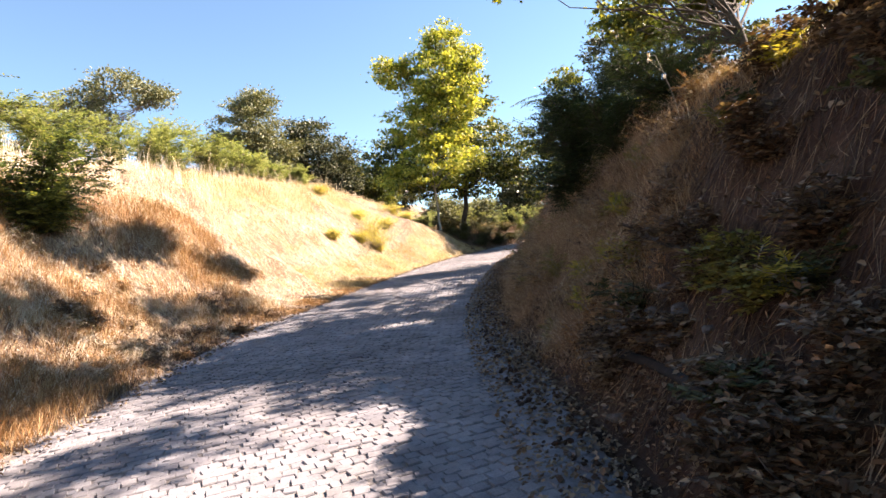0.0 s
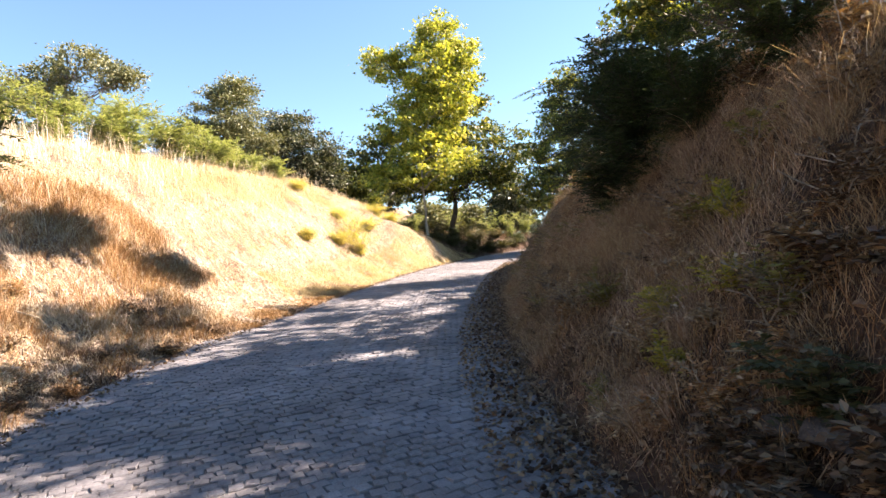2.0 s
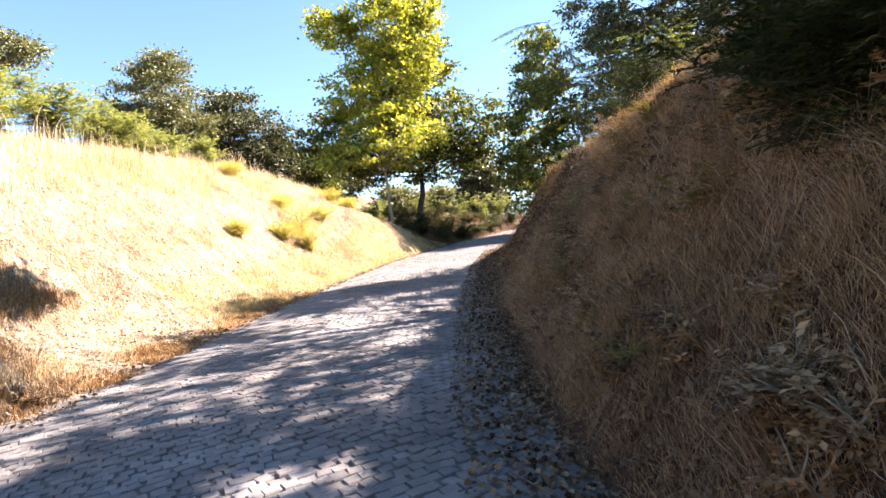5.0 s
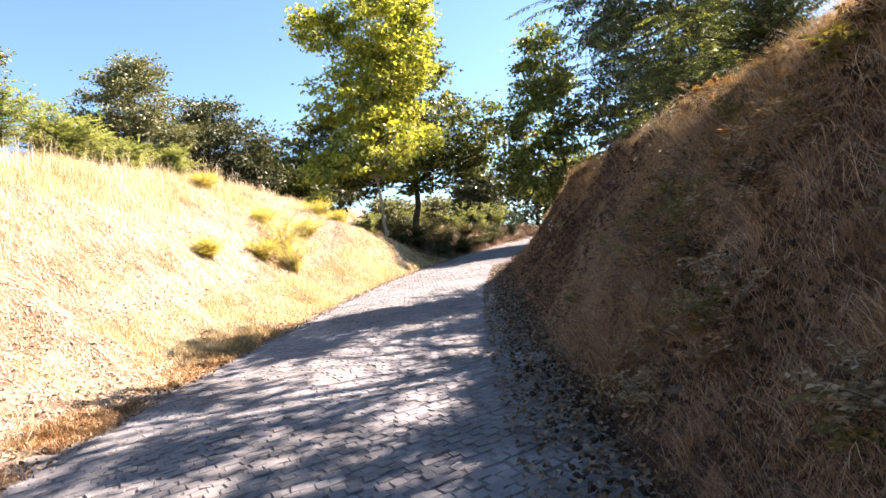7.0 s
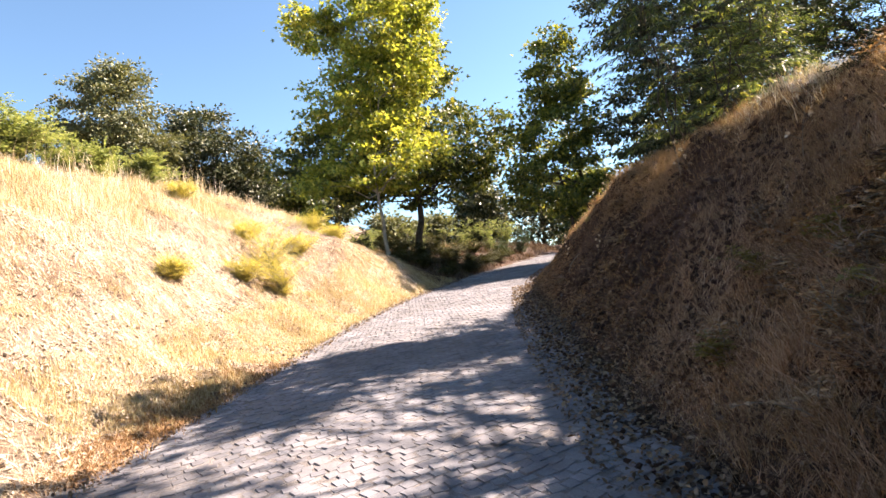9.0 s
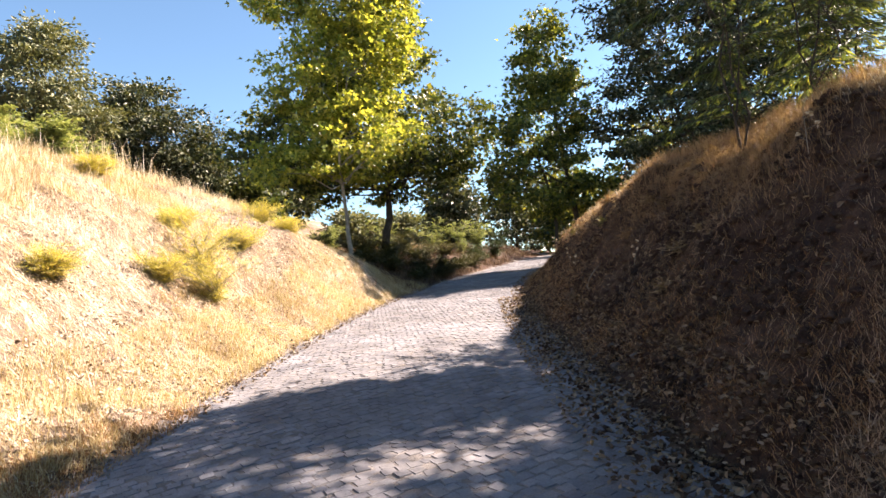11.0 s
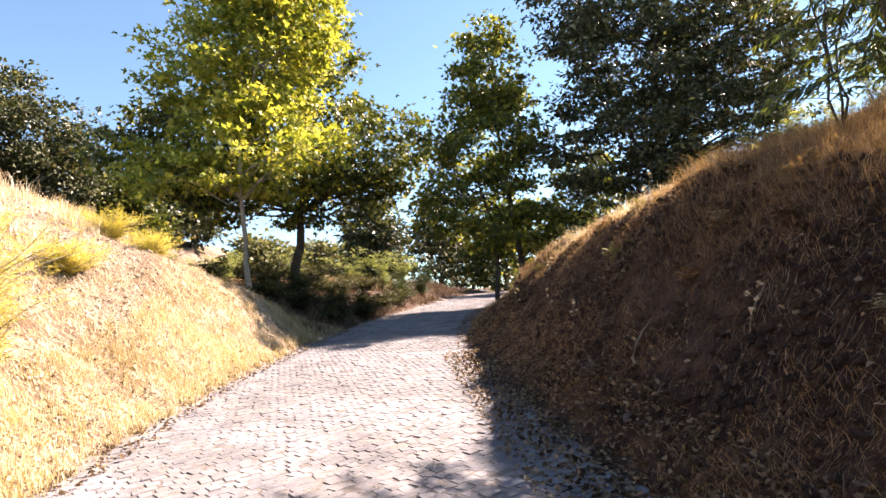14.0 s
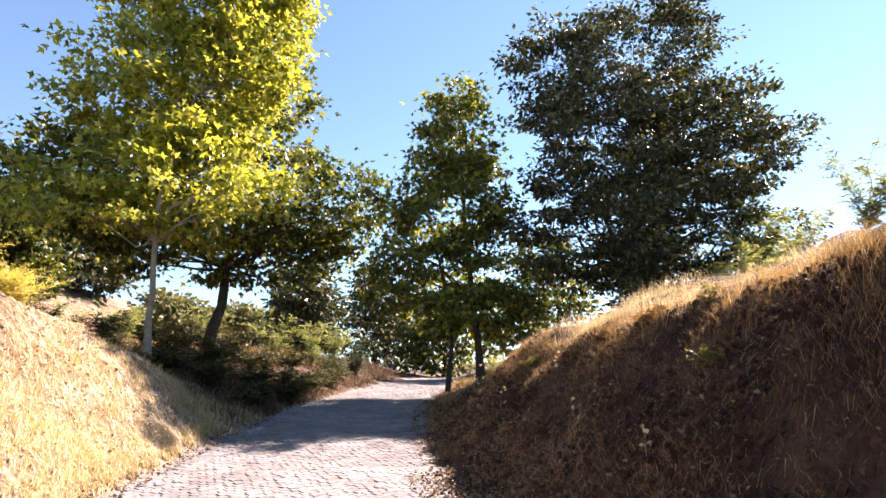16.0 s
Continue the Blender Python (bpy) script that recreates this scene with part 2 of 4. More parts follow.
def ground(x, y):
    x, y = np.asarray(x, float), np.asarray(y, float)
    ol, orr = road_l(y) - x, x - road_r(y)
    k = np.clip((y - 25.5) / 3.5, 0, 1)
    far = np.clip((ol - 14) / 6, 0, 1)
    zl = np.interp(ol, OFF_L, PROF_L) * (1 - k) + np.interp(ol, OFF_L, PROF_NOSE) * k
    zl = zl * (np.interp(y, NOSE_Y, NOSE_S) * (1 - far) + 0.8 * far)
    hc = np.interp(y, CREST_Y, CREST_Z)
    o2 = np.clip(orr, 0, None)
    face = hc * np.clip(o2 / 1.75, 0, 1) ** 1.12 - 0.07 * np.exp(-((o2 - 1.75) / 0.4) ** 2)
    zr = face + np.clip(o2 - 1.75, 0, 12) * 0.3 * np.clip((36 - y) / 8 + 0.35, 0.35, 1) + np.clip(o2 - 13.75, 0, 40) * 0.05
    off = np.maximum(ol, orr)
    rough = np.where(orr > 0, 1.9, 1.5)
    bump = np.clip(off / 1.2, 0, 1) * (0.16 * vnoise(x, y, 1.9, 3) + rough * (0.08 * vnoise(x, y, 0.7, 5) + 0.03 * vnoise(x, y, 0.3, 8)))
    joint = np.interp(y, [4, 7, 9, 15], [-0.017, -0.024, -0.024, -0.0095])
    road = np.where(off < 0, joint + 0.02 * vnoise(x, y, 1.7, 2), joint * np.clip(1 - off / 0.25, 0, 1))
    return rise(y) + np.where(ol > 0, zl, 0) + np.where(orr > 0, zr, 0) + bump + road


# ---- mesh tools ----
def solid(name, v, f, mat, parent=None, label="", smooth=False):
    """One mesh object from arrays: v (n, 3), f (m, k)."""
    v, f = np.asarray(v, np.float32), np.asarray(f, np.int32)
    me = bpy.data.meshes.new(name)
    k = f.shape[1]
    me.vertices.add(len(v))
    me.vertices.foreach_set("co", v.ravel())
    me.loops.add(f.size)
    me.loops.foreach_set("vertex_index", f.ravel())
    me.polygons.add(len(f))
    me.polygons.foreach_set("loop_start", np.arange(0, f.size, k, dtype=np.int32))
    me.polygons.foreach_set("use_smooth", np.full(len(f), smooth))
    me.update(calc_edges=True)
    me.materials.append(mat)
    ob = new(name, me)
    if parent:
        ob.parent = parent
    if label:
        ob["label"] = label
    return ob


def baked(tv, tf, pos, rot, size):
    """Copies of a small shape (tv, tf) at pos, turned by rot and scaled by size, as arrays."""
    tv, tf = np.asarray(tv, float), np.asarray(tf, int)
    n = len(pos)
    size = np.asarray(size, float)
    size = size[:, None, None] if size.ndim == 1 else size[:, None, :]
    v = np.einsum("nij,nkj->nki", rot, tv[None] * size) + pos[:, None, :]
    f = tf[None] + (np.arange(n) * len(tv))[:, None, None]
    return v.reshape(-1, 3), f.reshape(-1, tf.shape[1])


def frames_from(d, up):
    """Turns with y along d and z near up."""
    d = d / np.linalg.norm(d, axis=1, keepdims=True)
    x = np.cross(d, up)
    x /= np.maximum(np.linalg.norm(x, axis=1, keepdims=True), 1e-6)
    z = np.cross(x, d)
    return np.stack([x, d, z], axis=2)


def tube(points, radii, sides=7):
    """A bent tapering rod, as arrays of quads."""
    p, r = np.asarray(points, float), np.asarray(radii, float)
    t = np.gradient(p, axis=0)
    t /= np.linalg.norm(t, axis=1, keepdims=True)
    ref = np.where(np.abs(t[:, 2:3]) > 0.9, [[1.0, 0, 0]], [[0, 0, 1.0]])
    a = np.cross(t, ref)
    a /= np.linalg.norm(a, axis=1, keepdims=True)
    b = np.cross(t, a)
    th = np.linspace(0, 2 * np.pi, sides, endpoint=False)
    v = p[:, None] + r[:, None, None] * (np.cos(th)[None, :, None] * a[:, None] + np.sin(th)[None, :, None] * b[:, None])
    f = []
    for i in range(len(p) - 1):
        for j in range(sides):
            k = (j + 1) % sides
            f.append((i * sides + j, i * sides + k, (i + 1) * sides + k, (i + 1) * sides + j))
    return v.reshape(-1, 3), np.array(f)


def joined(chunks):
    vs, fs, n = [], [], 0
    for v, f in chunks:
        vs.append(v)
        fs.append(f + n)
        n += len(v)
    return np.concatenate(vs), np.concatenate(fs)


OVAL = ([(0, 0, 0), (0.28, 0.45, 0.07), (0, 1, -0.05), (-0.28, 0.45, 0.07)], [(0, 1, 2), (0, 2, 3)])
STAR = ([(0, 0, 0), (0.52, 0.36, 0.05), (0.16, 0.5, 0), (0, 1, -0.06), (-0.16, 0.5, 0), (-0.52, 0.36, 0.05)], [(0, 1, 2), (0, 2, 4), (2, 3, 4), (0, 4, 5)])
LOBED = ([(0, 0, 0), (0.5, 0.12, 0.05), (0.22, 0.34, 0), (0.55, 0.62, 0.03), (0.18, 0.6, 0), (0, 1, -0.06), (-0.18, 0.6, 0), (-0.55, 0.62, 0.03), (-0.22, 0.34, 0), (-0.5, 0.12, 0.05)],
         [(0, 1, 2), (0, 2, 4), (2, 3, 4), (4, 5, 6), (0, 4, 6), (0, 6, 8), (6, 7, 8), (0, 8, 9)])


def crown(rng, blobs, n_clumps, per, spread, shape, size, droop=0.3):
    """Leaves in clumps over the outer parts of several swellings. Returns the leaves' arrays and the clumps' centres."""
    w = np.array([b[3] * b[4] * b[5] for b in blobs]) ** 0.67
    pick = rng.choice(len(blobs), n_clumps, p=w / w.sum())
    bl = np.array(blobs)[pick]
    d = rng.normal(size=(n_clumps, 3))
    d /= np.linalg.norm(d, axis=1, keepdims=True)
    rad = rng.uniform(0.25, 1.0, n_clumps) ** 0.55 * rng.uniform(0.85, 1.12, n_clumps)
    c = bl[:, :3] + d * rad[:, None] * bl[:, 3:6]
    idx = np.repeat(np.arange(n_clumps), per)
    sp = spread * rng.uniform(0.55, 1.35, n_clumps)
    off = rng.normal(size=(len(idx), 3)) * np.array([1, 1, 0.38])
    p = c[idx] + off * sp[idx][:, None]
    out = d[idx] * 0.5 + off * 0.5 + rng.normal(size=(len(idx), 3)) * 0.6
    out[:, 2] -= droop
    up = rng.normal(size=(len(idx), 3)) * 0.8 + np.array([0.3, -0.15, 0.7])
    s = size * rng.uniform(0.65, 1.3, len(idx))
    return baked(*shape, p, frames_from(out, up), s), c


def tree(label, base, trunk, blobs, n_clumps, per, spread, shape, size, leaf, bark, radius, seed, n_limbs=14, group="", name="tree", droop=0.3, tint=""):
    """A tree: trunk points and swellings of the crown are given from the foot; limbs reach from the trunk into the crown."""
    rng = np.random.default_rng(seed)
    x, y = base
    z = float(ground(x, y)) - 0.1
    root = new(name)
    root.location = (x, y, z)
    tagged(root, label, "tree", group)
    tp = np.array(trunk, float)
    ts = np.linspace(0, 1, len(tp))
    tt = np.linspace(0, 1, 14)
    path = np.stack([np.interp(tt, ts, tp[:, i]) for i in range(3)], 1)
    path[1:-1, :2] += rng.normal(size=(12, 2)) * radius * 0.22
    rr = radius * (1 - 0.85 * tt) * (1 + 0.55 * np.exp(-tt * 22))
    v, f = tube(path, rr, 10)
    solid("trunk", v, f, bark, root, smooth=True)
    (lv, lf), cl = crown(rng, blobs, n_clumps, per, spread, shape, size, droop)
    chunks = []
    for k in rng.choice(len(cl), min(n_limbs * 4, len(cl)), replace=False):
        end = cl[k]
        hz = np.clip(end[2] - rng.uniform(0.25, 0.55) * np.linalg.norm(end[:2]) - 0.3, tp[:, 2].max() * 0.27, tp[:, 2].max() * 0.95)
        i = int(np.argmin(abs(path[:, 2] - hz)))
        s, e = path[i], end
        u = np.linspace(0, 1, 6)[:, None]
        mid = s * (1 - u) + e * u
        mid[:, 2] += np.sin(u[:, 0] * np.pi) * 0.09 * np.linalg.norm(e - s) * rng.uniform(-0.4, 1.2)
        mid[1:-1] += rng.normal(size=(4, 3)) * 0.045 * max(1.0, np.linalg.norm(e - s))
        r0 = max(rr[i] * rng.uniform(0.3, 0.5), 0.02)
        chunks.append(tube(mid, np.linspace(r0, 0.008, 6), 5))
    for i, ch in enumerate(chunks[:n_limbs]):
        solid("limb", *ch, bark, root, smooth=True)
    solid("branchwork", *joined(chunks[n_limbs:]), bark, root, smooth=True)["kind"] = "stuff"
    solid("crown", lv, lf, leaf, root, tint)
    return root


def spray(rng, tip_from, d, length, n_leaf, leaf_len, leaf_w, droop=0.25):
    """A twig with a double row of narrow leaflets: arrays of the leaflets, and the twig's points."""
    u = np.linspace(0.12, 1, n_leaf)
    d = d / np.linalg.norm(d)
    side = np.cross(d, [0, 0, 1.0])
    side /= max(np.linalg.norm(side), 1e-6)
    p = tip_from + np.outer(u * length, d)
    p[:, 2] -= droop * length * u ** 2
    tw = np.concatenate([tip_from[None], p])
    pos = np.repeat(p, 2, 0)
    sgn = np.tile([1.0, -1.0], n_leaf)
    out = side * sgn[:, None] + d * 0.55 + rng.normal(size=(len(pos), 3)) * 0.22
    out[:, 2] -= 0.15
    up = np.tile([0, 0, 1.0], (len(pos), 1)) + rng.normal(size=(len(pos), 3)) * 0.3
    tap = np.repeat(np.sin(np.clip(u, 0, 0.97) * np.pi) * 0.5 + 0.6, 2)
    s = np.stack([np.full(len(pos), leaf_w), leaf_len * tap, np.full(len(pos), leaf_w)], 1)
    return baked(*OVAL, pos, frames_from(out, up), s), tw


def shrub(label, base, height, width, n_stems, n_sprays, leaf, bark, seed, leaf_len=0.07, leaf_w=0.05, spray_len=0.4, upright=0.5, group="", name="shrub", per=9, sink=0.05, depth=None, low=0.25):
    """A bush: stems fan out of the foot, and sprays of narrow leaves cover their upper parts."""
    rng = np.random.default_rng(seed)
    x, y = base
    root = new(name)
    root.location = (x, y, float(ground(x, y)) - sink)
    tagged(root, label, "shrub", group)
    st, lv, stems = [], [], []
    for i in range(n_stems):
        a = rng.uniform(0, 2 * np.pi)
        q = rng.uniform(0.1, 1) ** 0.6
        e = np.array([np.cos(a) * width * 0.5 * q, np.sin(a) * (depth or width) * 0.5 * q, height * rng.uniform(0.7, 1.05) * (1 - 0.35 * q * q)])
        u = np.linspace(0, 1, 7)[:, None]
        pth = u * e * np.array([1, 1, 0]) * (u ** (0.4 + upright)) + u * e * np.array([0, 0, 1])
        pth[1:, :2] += rng.normal(size=(6, 2)) * 0.03 * height
        stems.append(tube(pth, np.linspace(0.008 * height ** 0.7 + 0.003, 0.003, 7), 5))
        for j in range(n_sprays // n_stems):
            w = rng.uniform(low, 1.0)
            k = w * 6
            i0 = min(int(k), 5)
            s = pth[i0] * (1 - (k - i0)) + pth[i0 + 1] * (k - i0)
            d = np.array([e[0], e[1], 0]) / max(width, 0.1) + rng.normal(size=3) * 0.7
            d[2] = rng.uniform(-0.1, 0.6) + upright * 0.6
            lvs, tw = spray(rng, s, d, spray_len * rng.uniform(0.6, 1.3), per, leaf_len * rng.uniform(0.8, 1.2), leaf_w)
            lv.append(lvs)
            if j % 3 == 0:
                st.append(tube(tw[::3] if len(tw) > 6 else tw, np.full(len(tw[::3] if len(tw) > 6 else tw), 0.003), 3))
    for s in stems:
        solid("stem", *s, bark, root, smooth=True)
    if st:
        solid("twigwork", *joined(st), bark, root)["kind"] = "stuff"
    solid("foliage", *joined(lv), leaf, root)
    return root


# ---- ground: one sheet to the horizon ----
def axis(lo, hi, step, reach):
    a = [*np.arange(lo, hi + 1e-6, step)]
    s = step
    while a[-1] < reach:
        s *= 1.35
        a.append(a[-1] + s)
    s = step
    while a[0] > -reach:
        s *= 1.35
        a.insert(0, a[0] - s)
    return np.array(a)


gx, gy = axis(-9, 10, 0.17, 900), axis(-3, 40, 0.17, 900)
mx_, my_ = np.meshgrid(gx, gy)
gv = np.stack([mx_.ravel(), my_.ravel(), ground(mx_, my_).ravel()], 1)
ii = np.arange(len(gx) * len(gy)).reshape(len(gy), len(gx))
gf = np.stack([ii[:-1, :-1].ravel(), ii[:-1, 1:].ravel(), ii[1:, 1:].ravel(), ii[1:, :-1].ravel()], 1)
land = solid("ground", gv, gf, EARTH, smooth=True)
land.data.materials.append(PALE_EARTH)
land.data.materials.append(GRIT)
mid_f = gv[gf].mean(1)
edge_l, edge_r = road_l(mid_f[:, 1]), road_r(mid_f[:, 1])
# Pale soil on the sunny bank, shade-darkened earth on the other.
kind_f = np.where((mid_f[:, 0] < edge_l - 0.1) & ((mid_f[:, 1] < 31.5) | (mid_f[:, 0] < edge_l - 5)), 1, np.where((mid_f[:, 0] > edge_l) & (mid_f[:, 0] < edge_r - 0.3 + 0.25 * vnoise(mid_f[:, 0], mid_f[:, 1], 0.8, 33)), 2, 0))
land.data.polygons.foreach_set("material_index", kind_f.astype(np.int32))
tagged(land, "bare earth of the cutting and the land around, tan or shade-darkened", "ground", kind="structure")


# ---- grass ----
def blades(rng, x, y, h, width, lean, wind=(0.0, 0.0), curl=0.5, plain=False, fall=None):
    n = len(x)
    z = ground(x, y)
    p = np.stack([x, y, z - 0.02], 1)
    a = rng.uniform(0, 2 * np.pi, n) if fall is None else fall + rng.normal(size=n) * 1.3
    ld = np.stack([np.cos(a), np.sin(a), np.zeros(n)], 1) * (lean * rng.uniform(0.2, 1.4, n) * h)[:, None] + np.array([*wind, 0]) * h[:, None]
    b = rng.uniform(0, 2 * np.pi, n)
    wv = np.stack([np.cos(b), np.sin(b), np.zeros(n)], 1) * (width * rng.uniform(0.6, 1.4, n))[:, None] * 0.5
    up = np.array([0, 0, 1.0])
    mid = p + up * (h * 0.6)[:, None] + ld * 0.35
    tip = p + up * (h * (1 - 0.5 * curl * lean))[:, None] + ld
    if plain:
        tip = p + ld
        p[:, 2] += 0.035
        tip[:, 2] = ground(tip[:, 0], tip[:, 1]) + 0.012 + h * rng.uniform(0.02, 0.5, n)
        return np.stack([p - wv, p + wv, tip], 1).reshape(-1, 3), np.arange(3 * n).reshape(-1, 3)
    if fall is not None:
        mid = p + up * (h * 0.55)[:, None] + ld * 0.3
        tip = p + up * (h * rng.uniform(0.05, 0.75, n))[:, None] + ld
        top = p + up * (h * 0.8)[:, None] + ld * 0.68
        v = np.stack([p - wv, p + wv, mid + wv * 0.8, mid - wv * 0.8, top + wv * 0.5, top - wv * 0.5, tip], 1).reshape(-1, 3)
        o = (np.arange(n) * 7)[:, None]
        return v, np.stack([o + [0, 1, 2], o + [0, 2, 3], o + [3, 2, 4], o + [3, 4, 5], o + [5, 4, 6]], 1).reshape(-1, 3)
    v = np.stack([p - wv, p + wv, mid + wv * 0.8, mid - wv * 0.8, tip], 1).reshape(-1, 3)
    o = (np.arange(n) * 5)[:, None]
    f = np.stack([o + [0, 1, 2], o + [0, 2, 3], o + [3, 2, 4]], 1).reshape(-1, 3)
    return v, f


def tufted(rng, n, side, y0, y1, o0, o1, tuft=8, spread=0.05, skip=0.0, seed=1):
    """Places in tufts along a bank, from o0 to o1 metres off the road's edge."""
    m = int(n / tuft)
    y = rng.uniform(y0, y1, m * 3)
    o = rng.uniform(o0, o1, m * 3)
    x = road_l(y) - o if side == "l" else road_r(y) + o
    keep = vnoise(x, y, 0.6, seed) * 0.6 + vnoise(x, y, 2.2, seed + 1) * 0.5 > skip - rng.uniform(0, 0.5, len(x))
    x, y = x[keep][:m], y[keep][:m]
    x, y = np.repeat(x, tuft), np.repeat(y, tuft)
    return x + rng.normal(size=len(x)) * spread, y + rng.normal(size=len(y)) * spread


def meadow(label, side, n, y0, y1, o0, o1, h, width, lean, mat, seed, plain=False, mop=False, **kw):
    rng = np.random.default_rng(seed)
    x, y = tufted(rng, n, side, y0, y1, o0, o1, seed=seed, **kw)
    hh = h * rng.uniform(0.35, 1.25, len(x)) * (1 + 0.45 * vnoise(x, y, 1.1, seed + 5))
    fall = None
    if mop:
        k = kw.get("tuft", 8)
        m = -(-len(x) // k)
        fall = np.repeat((np.pi if side == "r" else 0.0) + rng.normal(size=m) * 1.7, k)[:len(x)]
    v, f = blades(rng, x, y, hh, width, lean, plain=plain, fall=fall, curl=1.0 if mop else 0.5)
    return tagged(solid("dry_grass", v, f, mat), label, "grass", kind="stuff")


meadow("short bleached straw on the sunny bank", "l", 290000, -3, 32, 0.05, 6.5, 0.10, 0.0075, 1.6, STRAW, 11, skip=-0.3, plain=True)
meadow("knee-high pale dry grass on the sunny bank", "l", 34000, -3, 33, 2.8, 8.5, 0.34, 0.006, 0.5, STRAW, 12, tuft=14, spread=0.09)
meadow("russet dry grass at the foot of the bank", "l", 80000, -2, 13.4, 0.05, 4.2, 0.28, 0.006, 0.8, RUST, 13, tuft=18, spread=0.09, skip=-0.1)
meadow("russet grass on the upper slope", "l", 16000, 12.5, 15.2, 1.6, 4.0, 0.28, 0.006, 0.8, RUST, 36, tuft=18, spread=0.1, skip=0.0)
meadow("bleached bent grass lying over the russet", "l", 9000, 5, 14.5, 0.4, 3.2, 0.26, 0.006, 1.3, STRAW, 35, mop=True, tuft=30, spread=0.1, skip=0.25)
meadow("dark brown withered weeds at the road's edge", "l", 16000, 2, 13.5, 0.0, 1.5, 0.16, 0.007, 1.0, RUSSET, 26, tuft=24, spread=0.1, skip=0.0)
meadow("rust-brown grass edging the road", "l", 22000, 12, 20, -0.15, 0.45, 0.1, 0.007, 1.0, RUST, 27, tuft=20, spread=0.09, skip=0.0)
meadow("ragged golden tufts on the sunny bank", "l", 15000, 13, 31, 0.5, 5.5, 0.17, 0.006, 1.0, GOLD, 29, tuft=40, spread=0.1, skip=0.3)
meadow("yellowed grass fringe along the road's edge", "l", 40000, 17, 33, 0.0, 1.5, 0.15, 0.006, 0.7, GOLD, 14, tuft=16, spread=0.08, skip=-0.2)
meadow("golden grass on the crest of the sunny bank", "l", 30000, 17, 32, 3.6, 7.0, 0.26, 0.006, 0.5, GOLD, 30, tuft=20, spread=0.1, skip=0.0)
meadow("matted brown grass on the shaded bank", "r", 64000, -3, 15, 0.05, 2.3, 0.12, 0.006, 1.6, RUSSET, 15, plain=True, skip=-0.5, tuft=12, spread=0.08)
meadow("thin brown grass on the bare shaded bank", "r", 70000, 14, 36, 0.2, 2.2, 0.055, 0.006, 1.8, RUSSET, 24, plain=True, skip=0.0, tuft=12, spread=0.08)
meadow("dusty pale wisps on the bare shaded bank", "r", 16000, 14, 34, 0.3, 2.1, 0.06, 0.003, 1.6, FLUFF, 31, mop=True, tuft=26, spread=0.1, skip=0.1)
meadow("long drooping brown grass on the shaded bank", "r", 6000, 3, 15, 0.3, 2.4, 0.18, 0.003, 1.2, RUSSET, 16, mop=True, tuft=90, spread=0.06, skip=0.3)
meadow("tan arching grass on the shaded bank", "r", 34000, 4.6, 14.5, 0.1, 2.2, 0.2, 0.0026, 1.4, TAN, 23, mop=True, tuft=110, spread=0.06, skip=0.2)
meadow("fluffy brown grass on the shaded bank", "r", 70000, 4.6, 15.5, 0.15, 2.3, 0.15, 0.0024, 1.2, FLUFF, 32, tuft=90, spread=0.09, skip=0.1)
meadow("pinkish seeding grass on the shaded bank, paled for bounced light", "r", 66000, 5.5, 16.5, 0.05, 1.9, 0.15, 0.003, 1.0, PINK, 40, tuft=70, spread=0.11, skip=-0.1)
meadow("flattened pinkish straw on the shaded bank", "r", 24000, 5.5, 16, 0.1, 2.0, 0.1, 0.006, 1.5, PINK, 42, plain=True, tuft=16, spread=0.1, skip=0.0)
meadow("short pinkish grass matted on the bare shaded bank", "r", 20000, 14, 35, 0.1, 2.1, 0.05, 0.004, 1.6, PINK, 41, plain=True, tuft=20, spread=0.12, skip=0.3)
meadow("thick arching tussocks of dry grass on the shaded bank", "r", 14000, 5.6, 14.5, 0.1, 1.9, 0.28, 0.0034, 1.25, PINK, 43, mop=True, tuft=170, spread=0.045, skip=0.1)
meadow("wispy amber grass standing on the shaded bank", "r", 12000, 4.5, 14.5, 0.1, 2.3, 0.22, 0.0028, 0.9, RUST, 28, tuft=34, spread=0.11, skip=0.1)
meadow("golden grass fringe at the foot of the bank", "r", 24000, 12, 33, 0.1, 0.8, 0.13, 0.003, 1.2, RUST, 22, mop=True, tuft=30, spread=0.1)
meadow("fluffy brown grass spilling over the crest", "r", 70000, 14, 36, 1.2, 2.2, 0.15, 0.0026, 1.1, FLUFF, 33, tuft=50, spread=0.14, skip=-0.1)
meadow("thin pale stalks among the brown grass", "r", 1800, 6, 15, 0.1, 2.3, 0.2, 0.003, 1.3, STRAW, 21, mop=True, tuft=5, spread=0.1)
meadow("sunlit straw on the crest of the bank", "r", 28000, 1, 18.5, 1.8, 7.0, 0.24, 0.0045, 0.7, STRAW, 17, tuft=18, spread=0.1)
meadow("sunlit straw on the crest of the bank", "r", 26000, 23, 38, 1.8, 7.0, 0.24, 0.0045, 0.7, STRAW, 38, tuft=18, spread=0.1)
meadow("deep fluffy grass on the crest below the mimosas", "r", 34000, 18.2, 23.6, 1.5, 5.0, 0.24, 0.003, 0.8, FLUFF, 37, tuft=40, spread=0.13, skip=-0.3)
meadow("golden grass along the crest of the bank", "r", 9000, 22, 38, 1.75, 3.6, 0.24, 0.003, 0.7, STRAW, 34, tuft=18, spread=0.1)
meadow("matted undergrowth below the trees, darkened for their shade", "l", 46000, 31.5, 50, 0.0, 9, 0.3, 0.01, 0.6, RUSSET, 18, tuft=14, spread=0.1)
meadow("rough grass on the land behind the bend", "l", 30000, 31, 52, 5, 20, 0.4, 0.014, 0.6, TAN, 39, tuft=16, spread=0.14)
